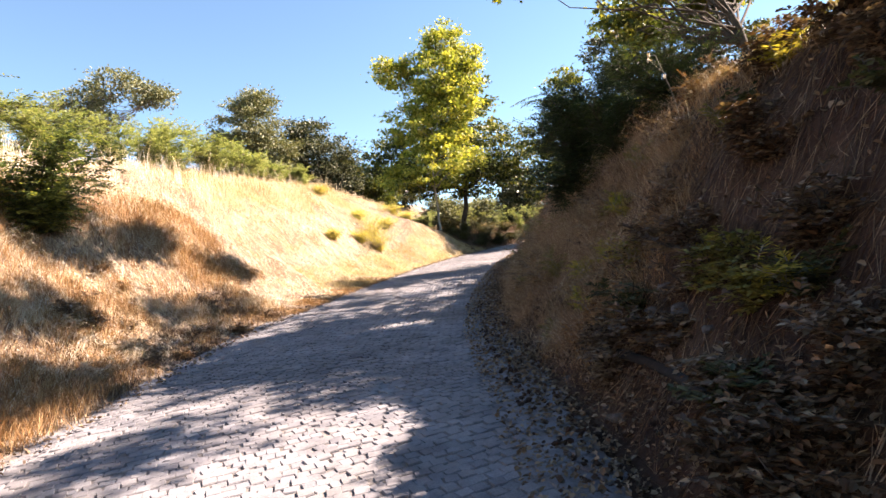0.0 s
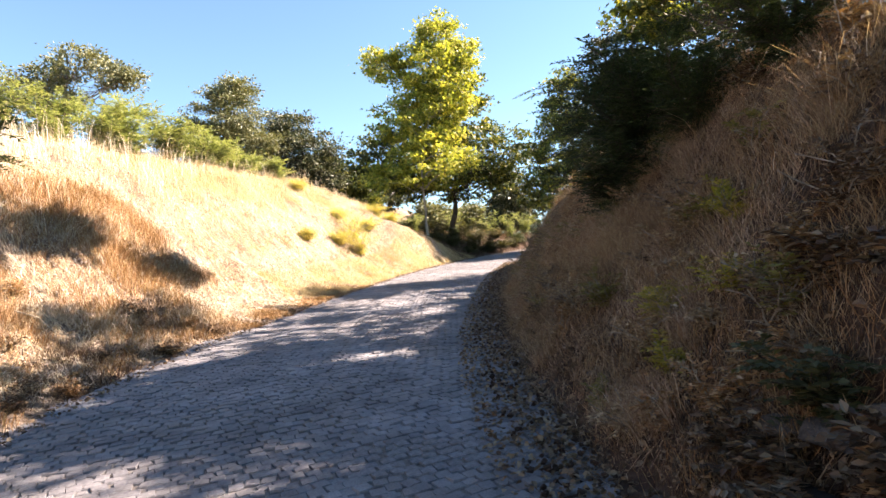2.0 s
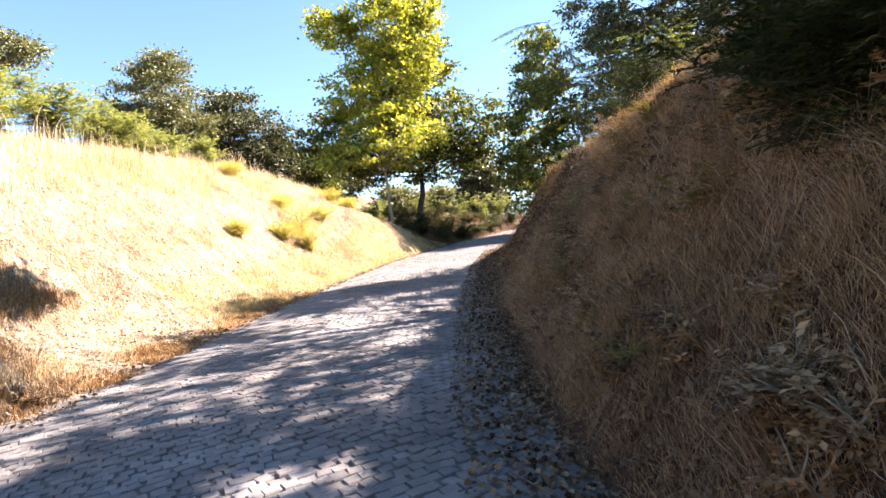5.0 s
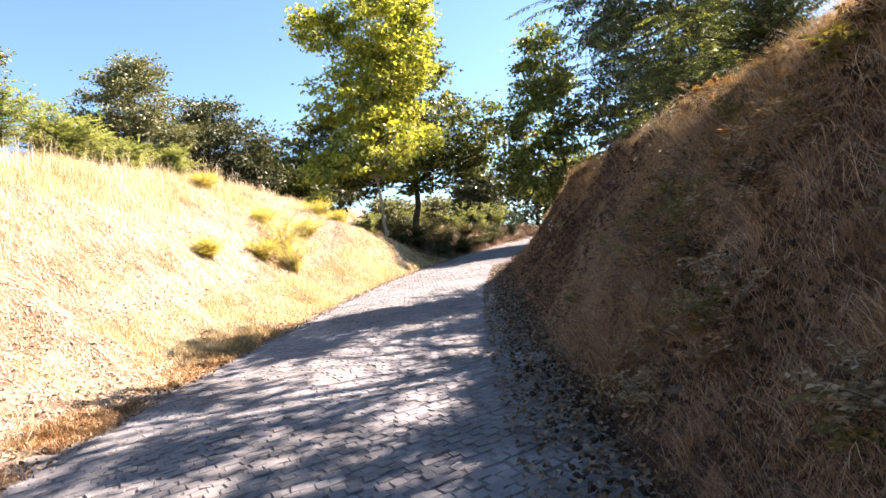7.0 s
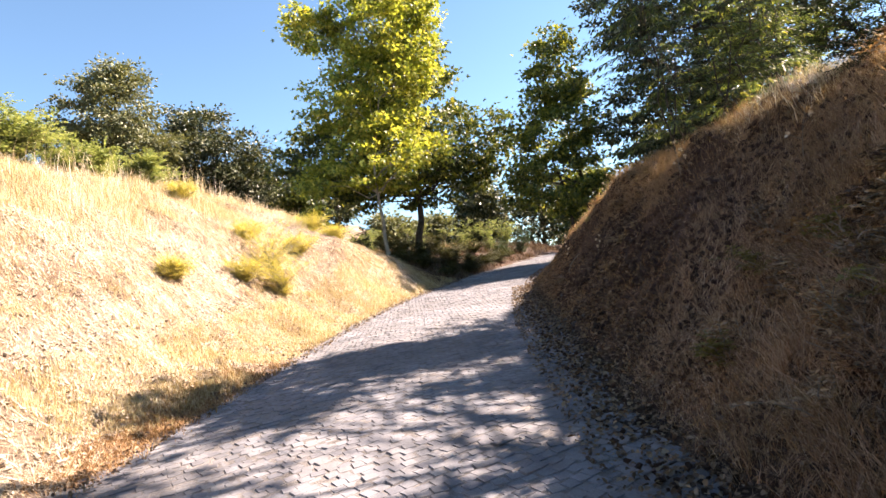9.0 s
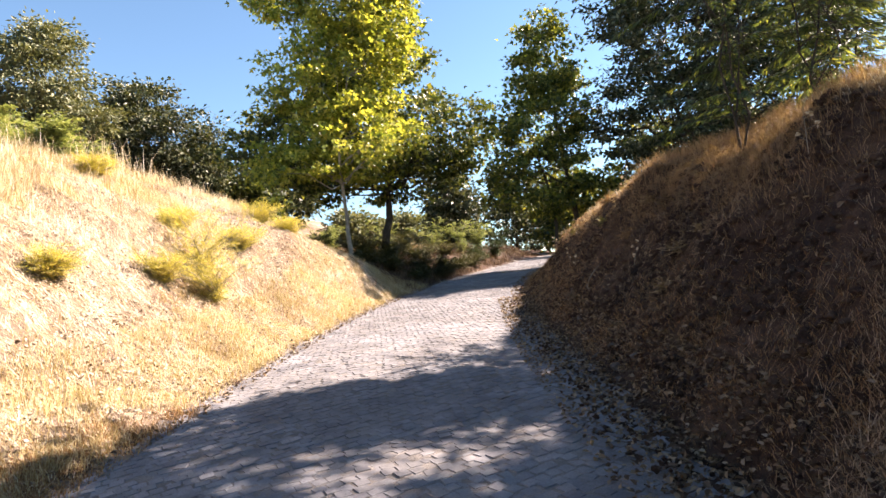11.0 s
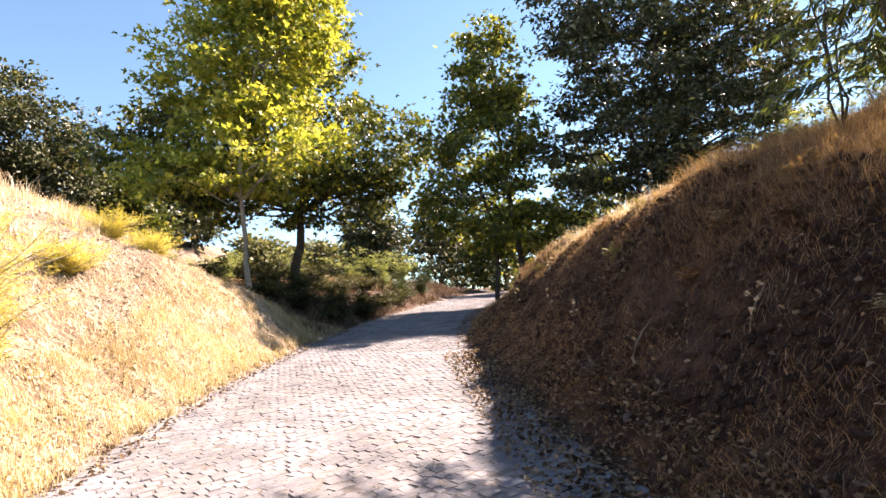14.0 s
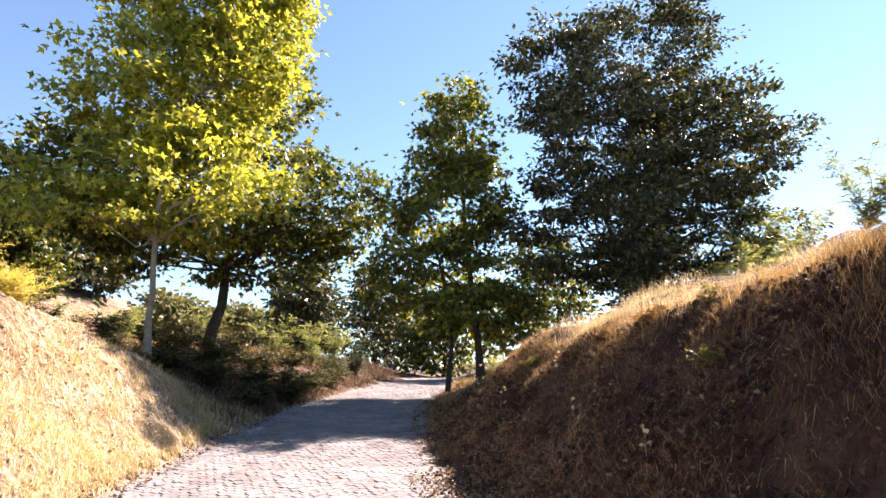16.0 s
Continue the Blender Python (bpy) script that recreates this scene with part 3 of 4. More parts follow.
meadow("tall seeding stalks along the crest of the sunny bank", "l", 1800, 8, 31, 4.6, 7.6, 0.8, 0.008, 0.28, STRAW, 19, tuft=3, spread=0.15)
meadow("rough straw on the land above the sunny bank", "l", 24000, 1, 31, 7.5, 14, 0.4, 0.012, 0.5, STRAW, 20, plain=True, tuft=14, spread=0.15)
meadow("rough dry grass beside the bend", "r", 16000, 32, 48, 0.0, 4, 0.25, 0.01, 0.7, TAN, 25, tuft=16, spread=0.1)


def scatter(label, n, side, y0, y1, o0, o1, size, shape, mat, seed, name="leaf_litter", category="leaf litter", power=1.0):
    """Small things strewn flat on the ground beside the road."""
    rng = np.random.default_rng(seed)
    y = rng.uniform(y0, y1, n)
    o = o0 + (o1 - o0) * rng.uniform(0, 1, n) ** power
    x = road_l(y) - o if side == "l" else road_r(y) + o
    z = np.maximum(ground(x, y), np.where(o < 0, rise(y), -99)) + rng.uniform(0.005, 0.035, n)
    d = rng.normal(size=(n, 3)) * [1, 1, 0.35]
    up = rng.normal(size=(n, 3)) * 0.45 + [0, 0, 1.0]
    v, f = baked(*shape, np.stack([x, y, z], 1), frames_from(d, up), size * rng.uniform(0.5, 1.3, n))
    return tagged(solid(name, v, f, mat), label, category, kind="stuff")


CURLED = ([(0, 0, 0), (0.4, 0.3, 0.22), (0.3, 0.7, 0.25), (0, 1, 0.05), (-0.3, 0.7, 0.25), (-0.4, 0.3, 0.22), (0, 0.5, 0)],
          [(0, 1, 6), (1, 2, 6), (2, 3, 6), (3, 4, 6), (4, 5, 6), (5, 0, 6)])
scatter("brown curled leaves fallen at the foot of the bank", 12000, "r", -1, 36, -0.35, 2.2, 0.045, CURLED, LITTER, 51, power=1.3)
scatter("dry leaves and chaff along the road's edge", 6000, "l", 1, 33, -0.3, 1.8, 0.045, CURLED, LITTER, 52, power=1.6)
CLOD = ([(0.5, 0.05, 0), (-0.45, 0.1, 0.05), (0.08, 0.42, 0.1), (-0.1, -0.5, 0), (0.05, 0, 0.38), (0, 0.05, -0.3), (0.3, 0.32, 0.22), (-0.3, -0.28, 0.24)],
        [(0, 6, 4), (6, 2, 4), (2, 1, 4), (1, 7, 4), (7, 3, 4), (3, 0, 4), (0, 2, 6), (1, 3, 7), (0, 5, 2), (2, 5, 1), (1, 5, 3), (3, 5, 0)])
scatter("brown litter drifted over the road's shaded edge", 18000, "r", 0, 27, 0.4, -0.7, 0.04, CURLED, LITTER, 55, power=1.5)
scatter("small rubble at the shaded edge of the road", 1800, "r", 0, 27, 0.35, -0.5, 0.05, CLOD, EARTH, 56, "rubble", "rubble")
scatter("brown clods of earth on the bare shaded bank", 7000, "r", 10, 34, 0.15, 2.0, 0.075, CLOD, EARTH, 53, "earth_clods", "earth")
scatter("pale crumbled clods on the dry sunny bank", 13000, "l", 9, 31, 0.25, 5.0, 0.05, CLOD, CRUMB, 54, "earth_clods", "earth")

# ---- trees along the road ----
tree("tall yellow-green maple with a slim pale trunk", (0.0, 35.0), [(0, 0, 0), (0.0, 0, 2), (-0.1, 0, 4), (0.7, 0, 8), (1.4, 0, 12.2)],
     [(0.4, 0, 4.6, 2.7, 2.2, 1.6), (0.5, 0.2, 7.2, 2.9, 2.2, 1.9), (0.9, 0, 9.6, 2.4, 2.0, 1.7), (1.4, 0, 11.7, 1.5, 1.3, 1.2), (-2.0, -0.2, 3.9, 1.3, 1.4, 0.7), (-1.7, 0, 10.3, 1.2, 1, 0.8), (2.6, 0, 10.8, 1.2, 1, 0.9)],
     440, 72, 0.26, STAR, 0.175, MAPLE, PALE_BARK, 0.088, 21, n_limbs=18)
tree("broad dark green maple in the shade behind", (1.5, 39.0), [(0, 0, 0), (0.3, 0, 2), (0.5, 0, 4), (0.4, 0, 8), (0.6, 0, 11)],
     [(0.4, 0, 3.9, 4.6, 3, 1.3), (2.6, 0, 5.4, 3.2, 3, 1.5), (-3.0, 0, 5.4, 3.0, 2.5, 2.0), (0.4, 0, 7.8, 3.0, 2.6, 2.0), (0.6, 0, 10.4, 1.8, 1.6, 1.4)],
     330, 72, 0.34, STAR, 0.21, GREEN, DARK_BARK, 0.19, 22)
pair_c = tree("slender green maple with two stems by the road", (9.2, 36.0), [(0, 0, 0), (-0.3, 0, 3), (-0.5, 0, 6), (-0.6, 0, 9.4)],
     [(-1.3, 0, 3.0, 2.6, 2, 1.7), (-0.9, 0, 5.3, 2.3, 2, 1.5), (-0.7, 0, 7.4, 1.6, 1.5, 1.3), (-0.6, 0, 9.2, 0.8, 0.8, 0.9), (0.8, 0, 2.2, 1.6, 1.4, 1.2)],
     230, 70, 0.28, STAR, 0.19, MIDGREEN, DARK_BARK, 0.12, 23)
sv, sf = tube([(-1.15, 0, -0.2), (-1.0, 0, 1.2), (-1.1, 0, 2.6), (-1.5, 0, 4.2)], [0.09, 0.07, 0.06, 0.03], 8)
solid("second_trunk", sv, sf, DARK_BARK, pair_c, smooth=True)
tree("large dark evergreen oak on the slope", (14.1, 34.0), [(0, 0, 0), (-0.3, 0, 2), (-0.2, 0, 5), (0.6, 0, 9.5)],
     [(-1.8, 0, 3.6, 3.2, 3, 2.2), (2.6, 0, 4.0, 3.8, 3, 2.3), (-0.6, 0, 6.8, 3.5, 3, 2.3), (3.4, 0, 7.4, 3.7, 3, 2.3), (-3.0, 0, 8.8, 1.8, 1.8, 1.7), (1.2, 0, 10.8, 3.2, 2.6, 1.9)],
     640, 96, 0.25, OVAL, 0.18, OAK, DARK_BARK, 0.3, 24)
# ---- trees above the shaded bank, whose boughs dapple the road ----
def boughs(base, falls):
    """Swellings of a crown over (x, y) on the ground where their shade falls; z: the bough's height, then its half widths."""
    x0, y0 = base
    z0 = float(ground(x0, y0)) - 0.1
    out = []
    for gx_, gy_, z, rx, ry, rz, dense in falls:
        h = z - float(ground(gx_, gy_))
        out += [(gx_ + h * to_sun.x / to_sun.z - x0, gy_ + h * to_sun.y / to_sun.z - y0, z - z0, rx, ry, rz)] * dense
    return out


PLANE_A, PLANE_B = (8.7, 15.3), (8.8, 8.4)
tree("plane tree with wide boughs above the bank", PLANE_A, [(0, 0, 0), (-0.2, 0.2, 1.8), (-0.6, 0.5, 3.6), (-1.2, 1.0, 6.0)],
     boughs(PLANE_A, [(-5.4, 14.3, 9.2, 0.65, 0.75, 0.3, 3), (-2.7, 17.9, 9.4, 0.9, 0.7, 0.4, 2), (-1.1, 19.2, 9.0, 1.1, 0.8, 0.5, 3), (0.6, 19.1, 9.8, 0.9, 0.8, 0.4, 3),
                      (-1.7, 17.3, 9.8, 0.8, 0.6, 0.4, 2), (0.6, 17.0, 10.2, 0.7, 0.5, 0.3, 1), (-2.5, 15.3, 10.0, 0.8, 0.6, 0.3, 1), (-1.0, 13.8, 10.0, 0.6, 0.4, 0.25, 1),
                      (-2.4, 13.3, 10.2, 0.8, 0.6, 0.3, 1)]),
     170, 36, 0.25, LOBED, 0.19, MIDGREEN, DARK_BARK, 0.15, 31, n_limbs=10)
tree("plane tree above the bank with an open crown", PLANE_B, [(0, 0, 0), (-0.3, 0, 2.4), (-1.1, 0.1, 5.0), (-2.4, 0.2, 8)],
     boughs(PLANE_B, [(-2.7, 7.7, 10.2, 0.9, 0.7, 0.4, 2), (-1.2, 8.3, 10.0, 0.9, 0.8, 0.5, 3), (-2.8, 9.4, 10.6, 0.9, 0.7, 0.4, 2), (-1.4, 10.6, 10.4, 1.0, 0.7, 0.4, 2), (-2.6, 11.8, 10.8, 0.9, 0.7, 0.4, 1),
                      (-0.8, 12.2, 10.2, 0.7, 0.5, 0.3, 1), (-2.6, 4.7, 10.4, 0.8, 0.5, 0.3, 1), (-4.7, 6.4, 11.0, 0.8, 1.0, 0.4, 2), (-4.4, 9.0, 11.2, 0.5, 1.0, 0.3, 1),
                      (-5.9, 8.4, 11.6, 0.7, 1.0, 0.4, 2), (-6.4, 12.5, 11.8, 0.7, 0.9, 0.3, 2), (-4.6, 12.2, 11.2, 0.5, 0.7, 0.3, 1),
                      (-6.6, 10.4, 11.8, 0.7, 0.9, 0.4, 2), (-5.2, 10.9, 11.4, 0.6, 0.6, 0.3, 1), (-7.2, 11.6, 12.0, 0.7, 0.8, 0.3, 1), (-4.2, 10.6, 11.0, 0.4, 0.9, 0.3, 1)]),
     330, 38, 0.27, LOBED, 0.19, MIDGREEN, DARK_BARK, 0.18, 32, n_limbs=11)
# Unseen trees added beside the road to block sky light from the bank.
for i, (bx, by, hgt, wid) in enumerate([(12.6, 10.2, 7.5, 3.2), (12.4, 1.2, 7.5, 3.2), (11.6, -5.0, 8.0, 3.4)]):
    tree("unseen leafy tree added above the bank to block sky light", (bx, by), [(0, 0, 0), (0.1, 0, hgt * 0.4), (0, 0, hgt * 0.85)],
         [(0, 0, hgt * 0.4, wid, wid, hgt * 0.28), (0.3, 0, hgt * 0.65, wid * 0.85, wid * 0.85, hgt * 0.26), (-0.2, 0, hgt * 0.9, wid * 0.5, wid * 0.5, hgt * 0.16)],
         150, 42, 0.36, OVAL, 0.29, GREEN, DARK_BARK, 0.16, 90 + i, n_limbs=5, group="wood above the bank")
# ---- oaks beyond the sunny bank ----
tree("olive-grey evergreen oak beyond the sunny bank", (-12.2, 40.0), [(0, 0, 0), (0, 0, 2), (0.2, 0, 4.6), (0.1, 0, 6.6)],
     [(0, 0, 6.0, 2.2, 2.2, 1.8), (-0.8, 0, 4.3, 2.4, 2.2, 1.7), (0.4, 0, 7.6, 1.4, 1.3, 0.9), (1.6, 0, 3.8, 1.7, 1.6, 1.6)],
     340, 80, 0.26, OVAL, 0.17, OLIVE, DARK_BARK, 0.2, 41)
tree("dark evergreen oak beyond the sunny bank", (-8.4, 43.0), [(0, 0, 0), (0, 0, 2), (0.2, 0, 4.6), (0.1, 0, 6.4)],
     [(0, 0, 4.8, 2.9, 2.4, 2.0), (-0.6, 0, 6.9, 1.7, 1.6, 1.2), (1.6, 0, 3.4, 2.0, 1.8, 1.8), (-2.0, 0, 4.0, 1.8, 1.8, 1.8)],
     340, 85, 0.34, OVAL, 0.19, OAK, DARK_BARK, 0.22, 42)
tree("spreading oak with sparse crown on the skyline", (-18.6, 34.0), [(0, 0, 0), (0.2, 0, 2), (-0.2, 0, 4.6), (0.1, 0, 7.2)],
     [(-1.6, 0, 6.2, 1.6, 1.3, 0.9), (0.6, 0, 7.0, 1.6, 1.4, 0.9), (2.6, 0, 6.2, 1.3, 1.2, 0.8), (-3.6, 0, 5.4, 1.4, 1.1, 0.8), (-0.6, 0, 5.0, 1.4, 1.2, 0.8)],
     190, 60, 0.28, OVAL, 0.17, OLIVE, BARK, 0.18, 43)
tree("low oak with grey-green crown on the skyline", (-24.0, 36.0), [(0, 0, 0), (0.2, 0, 2), (0, 0, 4)],
     [(0, 0, 3.6, 2.6, 2.2, 1.4), (-2.5, 0, 3.0, 2.2, 2, 1.2)], 150, 60, 0.32, OVAL, 0.18, OLIVE, BARK, 0.18, 44)
tree("small green tree beside the dark oak", (-4.6, 43.5), [(0, 0, 0), (0.1, 0, 2), (0, 0, 4.6)],
     [(0, 0, 2.6, 1.7, 1.5, 1.4), (0.4, 0, 4.2, 1.2, 1.1, 0.9)], 110, 56, 0.3, STAR, 0.19, GREEN, DARK_BARK, 0.1, 45)
# ---- wood beyond the bend ----
for i, (bx, by, hgt, wid, mt) in enumerate([(12.5, 56, 6.5, 3.2, OAK), (15.5, 52, 6.0, 3.0, GREEN), (8.5, 62, 5.0, 3.0, OAK), (4.5, 57, 2.9, 2.4, OLIVE), (0.5, 55, 3.0, 2.4, OLIVE), (-4.0, 56, 3.4, 2.6, OAK),
                                            (18.5, 46, 7.0, 3.2, GREEN), (20.5, 40, 6.0, 3.0, OAK), (-9.0, 58, 5.0, 3.0, OLIVE), (17.0, 62, 6.5, 3.4, OAK), (7.4, 53.5, 5.4, 2.4, OAK)]):
    tree("dark round-headed tree in the wood beyond the bend", (bx, by), [(0, 0, 0), (0.1, 0, hgt * 0.4), (0, 0, hgt * 0.85)],
         [(0, 0, hgt * 0.3, wid, wid * 0.8, hgt * 0.28), (0.3, 0, hgt * 0.6, wid * 0.85, wid * 0.7, hgt * 0.26), (-0.2, 0, hgt * 0.85, wid * 0.5, wid * 0.5, hgt * 0.18)],
         150, 34, 0.36, OVAL, 0.32, mt, DARK_BARK, 0.16, 60 + i, n_limbs=5, group="wood beyond the bend")

# ---- bushes ----
rng0 = np.random.default_rng(3)
for i, (bx, by, hgt, wid) in enumerate([(-12.6, 15.5, 2.3, 2.6), (-10.9, 16.6, 2.0, 2.2), (-12.2, 18.6, 2.5, 2.6), (-10.2, 19.0, 2.1, 2.2), (-8.9, 20.3, 1.6, 1.9), (-10.4, 21.6, 2.3, 2.4), (-8.6, 22.6, 1.9, 2.1),
                                       (-7.6, 23.8, 1.4, 1.8), (-8.8, 25.2, 1.8, 2.2), (-7.2, 26.2, 1.1, 1.7), (-14.5, 19.5, 2.6, 2.8), (-6.6, 28.3, 0.9, 1.6), (-8.2, 28.4, 1.5, 2.0), (-11.8, 24.5, 2.3, 2.6), (-13.5, 13.0, 2.2, 2.6)]):
    shrub("feathery light green acacia thicket along the crest", (bx, by), hgt, wid * 1.35, 10, 380, ACACIA, BARK, 80 + i, leaf_len=0.12, leaf_w=0.09, spray_len=0.5, low=0.08, upright=0.6, group="acacia thicket", per=8)
shrub("dark green acacia bush on the lower slope", (-7.0, 10.3), 1.9, 3.4, 16, 1000, MIMOSA, DARK_BARK, 101, leaf_len=0.1, leaf_w=0.07, spray_len=0.5, per=9, low=0.02, upright=0.3)
shrub("dark green acacia bush on the lower slope", (-8.8, 9.8), 2.2, 3.4, 12, 600, MIMOSA, DARK_BARK, 102, leaf_len=0.1, leaf_w=0.07, spray_len=0.5, per=9, low=0.02, upright=0.3)
shrub("dark broom bush hanging from the bank's crest", (2.3, 8.5), 1.4, 2.0, 26, 2000, BROOM, DARK_BARK, 103, leaf_len=0.06, leaf_w=0.036, spray_len=0.4, per=9, low=0.0, depth=2.6)
shrub("dark broom bush hanging from the bank's crest", (2.5, 9.4), 1.3, 1.8, 18, 1200, BROOM, DARK_BARK, 104, leaf_len=0.055, leaf_w=0.032, spray_len=0.4, per=9, low=0.0)
shrub("dark broom bush hanging from the bank's crest", (2.6, 6.4), 0.9, 1.5, 12, 600, BROOM, DARK_BARK, 114, leaf_len=0.05, leaf_w=0.025, spray_len=0.3, per=10, low=0.0)
shrub("dark broom bush hanging down the shaded bank", (1.98, 8.6), 0.95, 1.3, 16, 900, BROOM, DARK_BARK, 115, leaf_len=0.06, leaf_w=0.036, spray_len=0.35, per=9, low=0.0, depth=2.0)
shrub("green broom on the bank's crest", (3.35, 13.2), 1.0, 1.8, 14, 420, BROOM, DARK_BARK, 105, leaf_len=0.05, leaf_w=0.025, spray_len=0.3, per=10)
shrub("dark broom bush hanging from the bank's crest", (2.35, 7.5), 1.15, 1.6, 14, 800, BROOM, DARK_BARK, 106, leaf_len=0.05, leaf_w=0.025, spray_len=0.3, per=10)
def mimosa(base, height, width, n_stems, n_boughs, seed, lean=(0.0, 0.0)):
    """A young mimosa: slim stems, arching boughs, and a double row of narrow hanging leaves along each bough."""
    rng = np.random.default_rng(seed)
    x, y = base
    root = new("mimosa_shrub")
    root.location = (x, y, float(ground(x, y)) - 0.05)
    tagged(root, "young mimosa with drooping feathered leaves on the crest", "shrub", "mimosas on the crest")
    twigs, leaves = [], []
    for i in range(n_stems):
        a = rng.uniform(0, 2 * np.pi)
        q = rng.uniform(0.1, 0.6)
        e = np.array([np.cos(a) * width * 0.5 * q + lean[0] * height, np.sin(a) * width * 0.5 * q + lean[1] * height, height * rng.uniform(0.75, 1.05)])
        u = np.linspace(0, 1, 7)[:, None]
        stem = np.concatenate([u ** 1.5 * e[:2], u * e[2]], 1)
        stem[1:, :2] += rng.normal(size=(6, 2)) * 0.02 * height
        solid("stem", *tube(stem, np.linspace(0.016, 0.005, 7), 6), DARK_BARK, root, smooth=True)
        for j in range(n_boughs):
            k = rng.uniform(0.15, 1.0) * 6
            i0 = min(int(k), 5)
            s0 = stem[i0] * (1 - (k - i0)) + stem[i0 + 1] * (k - i0)
            b = rng.uniform(0, 2 * np.pi)
            ln = width * rng.uniform(0.24, 0.43)
            d = np.array([np.cos(b), np.sin(b), rng.uniform(0.05, 0.55)])
            n = int(ln / 0.045)
            w = np.linspace(0.12, 1, n)
            p = s0 + np.outer(w * ln, d)
            p[:, 2] -= 0.32 * ln * w ** 2
            twigs.append(tube(np.concatenate([s0[None], p[:-2:4], p[-1:]]), np.linspace(0.006, 0.002, len(p[:-2:4]) + 2), 4))
            side = np.cross(d, [0, 0, 1.0])
            side /= np.linalg.norm(side)
            pos = np.repeat(p, 2, 0)
            sg = np.tile([1.0, -1.0], n)[:, None]
            way = side * sg * 0.55 + d * 0.7 + np.array([0, 0, -0.75]) + rng.normal(size=(2 * n, 3)) * 0.16
            size = np.repeat(np.sin(np.clip(w * 1.02, 0, 1) * np.pi * 0.86) * 0.6 + 0.45, 2) * rng.uniform(0.8, 1.15, 2 * n)
            leaves.append(baked(*OVAL, pos, frames_from(way, rng.normal(size=(2 * n, 3)) * 0.35 + [0, 0, 1.0]), np.stack([0.056 * size, 0.15 * size, 0.05 * size], 1)))
    solid("twigwork", *joined(twigs), DARK_BARK, root)["kind"] = "stuff"
    solid("foliage", *joined(leaves), MIMOSA, root)
    return root


mimosa((4.75, 20.15), 3.5, 3.0, 3, 18, 107, (-0.08, 0.0))
mimosa((5.5, 19.6), 3.2, 2.8, 3, 18, 108)
mimosa((5.9, 21.5), 2.2, 1.9, 3, 9, 109)
# These two stand sunward of the crest as added shade casters.
mimosa((7.6, 21.2), 3.0, 2.8, 3, 24, 112)
mimosa((8.3, 22.2), 3.0, 2.8, 3, 24, 113)
shrub("green broom on the bank's crest", (3.7, 15.0), 0.8, 1.6, 12, 320, BROOM, DARK_BARK, 110, leaf_len=0.055, leaf_w=0.032, spray_len=0.3, per=9, low=0.05)
for i, (bx, by, hgt, wid) in enumerate([(-2.95, 25.5, 1.05, 2.1), (-2.6, 24.7, 0.75, 1.5), (-3.3, 24.2, 0.4, 1.0), (-2.5, 27.4, 0.35, 1.0), (-1.6, 29.3, 0.35, 0.8), (-3.6, 26.4, 0.3, 0.8), (-5.3, 27.0, 0.35, 0.7), (-4.05, 21.9, 0.25, 0.5), (-2.3, 29.2, 0.4, 0.9)]):
    shrub("yellow-green broom clump on the dry bank", (bx, by), hgt * 1.3, wid * 1.35, 22, 480, YELLOW_WEED, PALE_BARK, 120 + i, leaf_len=0.06, leaf_w=0.02, spray_len=0.36, per=9, upright=1.0, group="broom clumps on the bank", low=0.0)
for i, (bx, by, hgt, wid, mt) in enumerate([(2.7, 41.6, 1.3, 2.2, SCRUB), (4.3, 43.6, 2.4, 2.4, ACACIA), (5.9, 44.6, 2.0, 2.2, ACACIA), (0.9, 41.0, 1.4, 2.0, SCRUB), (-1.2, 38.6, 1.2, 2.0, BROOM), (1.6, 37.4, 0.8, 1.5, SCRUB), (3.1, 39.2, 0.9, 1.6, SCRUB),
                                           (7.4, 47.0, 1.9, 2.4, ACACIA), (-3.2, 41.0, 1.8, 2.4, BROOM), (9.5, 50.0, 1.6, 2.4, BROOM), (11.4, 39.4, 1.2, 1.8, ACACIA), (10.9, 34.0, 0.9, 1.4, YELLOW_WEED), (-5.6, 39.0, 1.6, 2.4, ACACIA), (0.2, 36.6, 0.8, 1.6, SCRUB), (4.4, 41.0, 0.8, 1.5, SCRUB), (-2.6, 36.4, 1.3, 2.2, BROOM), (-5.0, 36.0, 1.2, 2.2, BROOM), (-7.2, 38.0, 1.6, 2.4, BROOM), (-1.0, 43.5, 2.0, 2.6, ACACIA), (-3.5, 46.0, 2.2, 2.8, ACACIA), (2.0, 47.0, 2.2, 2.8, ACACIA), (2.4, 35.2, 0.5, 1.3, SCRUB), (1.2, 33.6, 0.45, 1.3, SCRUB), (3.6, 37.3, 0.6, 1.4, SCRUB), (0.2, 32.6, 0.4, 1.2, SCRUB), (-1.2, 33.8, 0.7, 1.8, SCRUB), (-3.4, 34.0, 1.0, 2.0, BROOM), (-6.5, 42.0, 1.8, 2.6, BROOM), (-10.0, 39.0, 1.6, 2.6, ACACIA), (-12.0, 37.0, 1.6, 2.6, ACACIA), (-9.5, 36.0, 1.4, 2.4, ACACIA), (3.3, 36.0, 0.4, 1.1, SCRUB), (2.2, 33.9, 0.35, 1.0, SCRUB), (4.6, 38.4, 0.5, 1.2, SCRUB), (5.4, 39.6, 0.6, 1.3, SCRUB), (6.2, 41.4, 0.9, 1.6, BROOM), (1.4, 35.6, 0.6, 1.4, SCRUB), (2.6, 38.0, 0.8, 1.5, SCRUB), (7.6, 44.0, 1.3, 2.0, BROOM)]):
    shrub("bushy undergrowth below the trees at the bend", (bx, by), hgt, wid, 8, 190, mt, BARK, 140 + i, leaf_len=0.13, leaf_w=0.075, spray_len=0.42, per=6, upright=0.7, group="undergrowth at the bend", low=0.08)
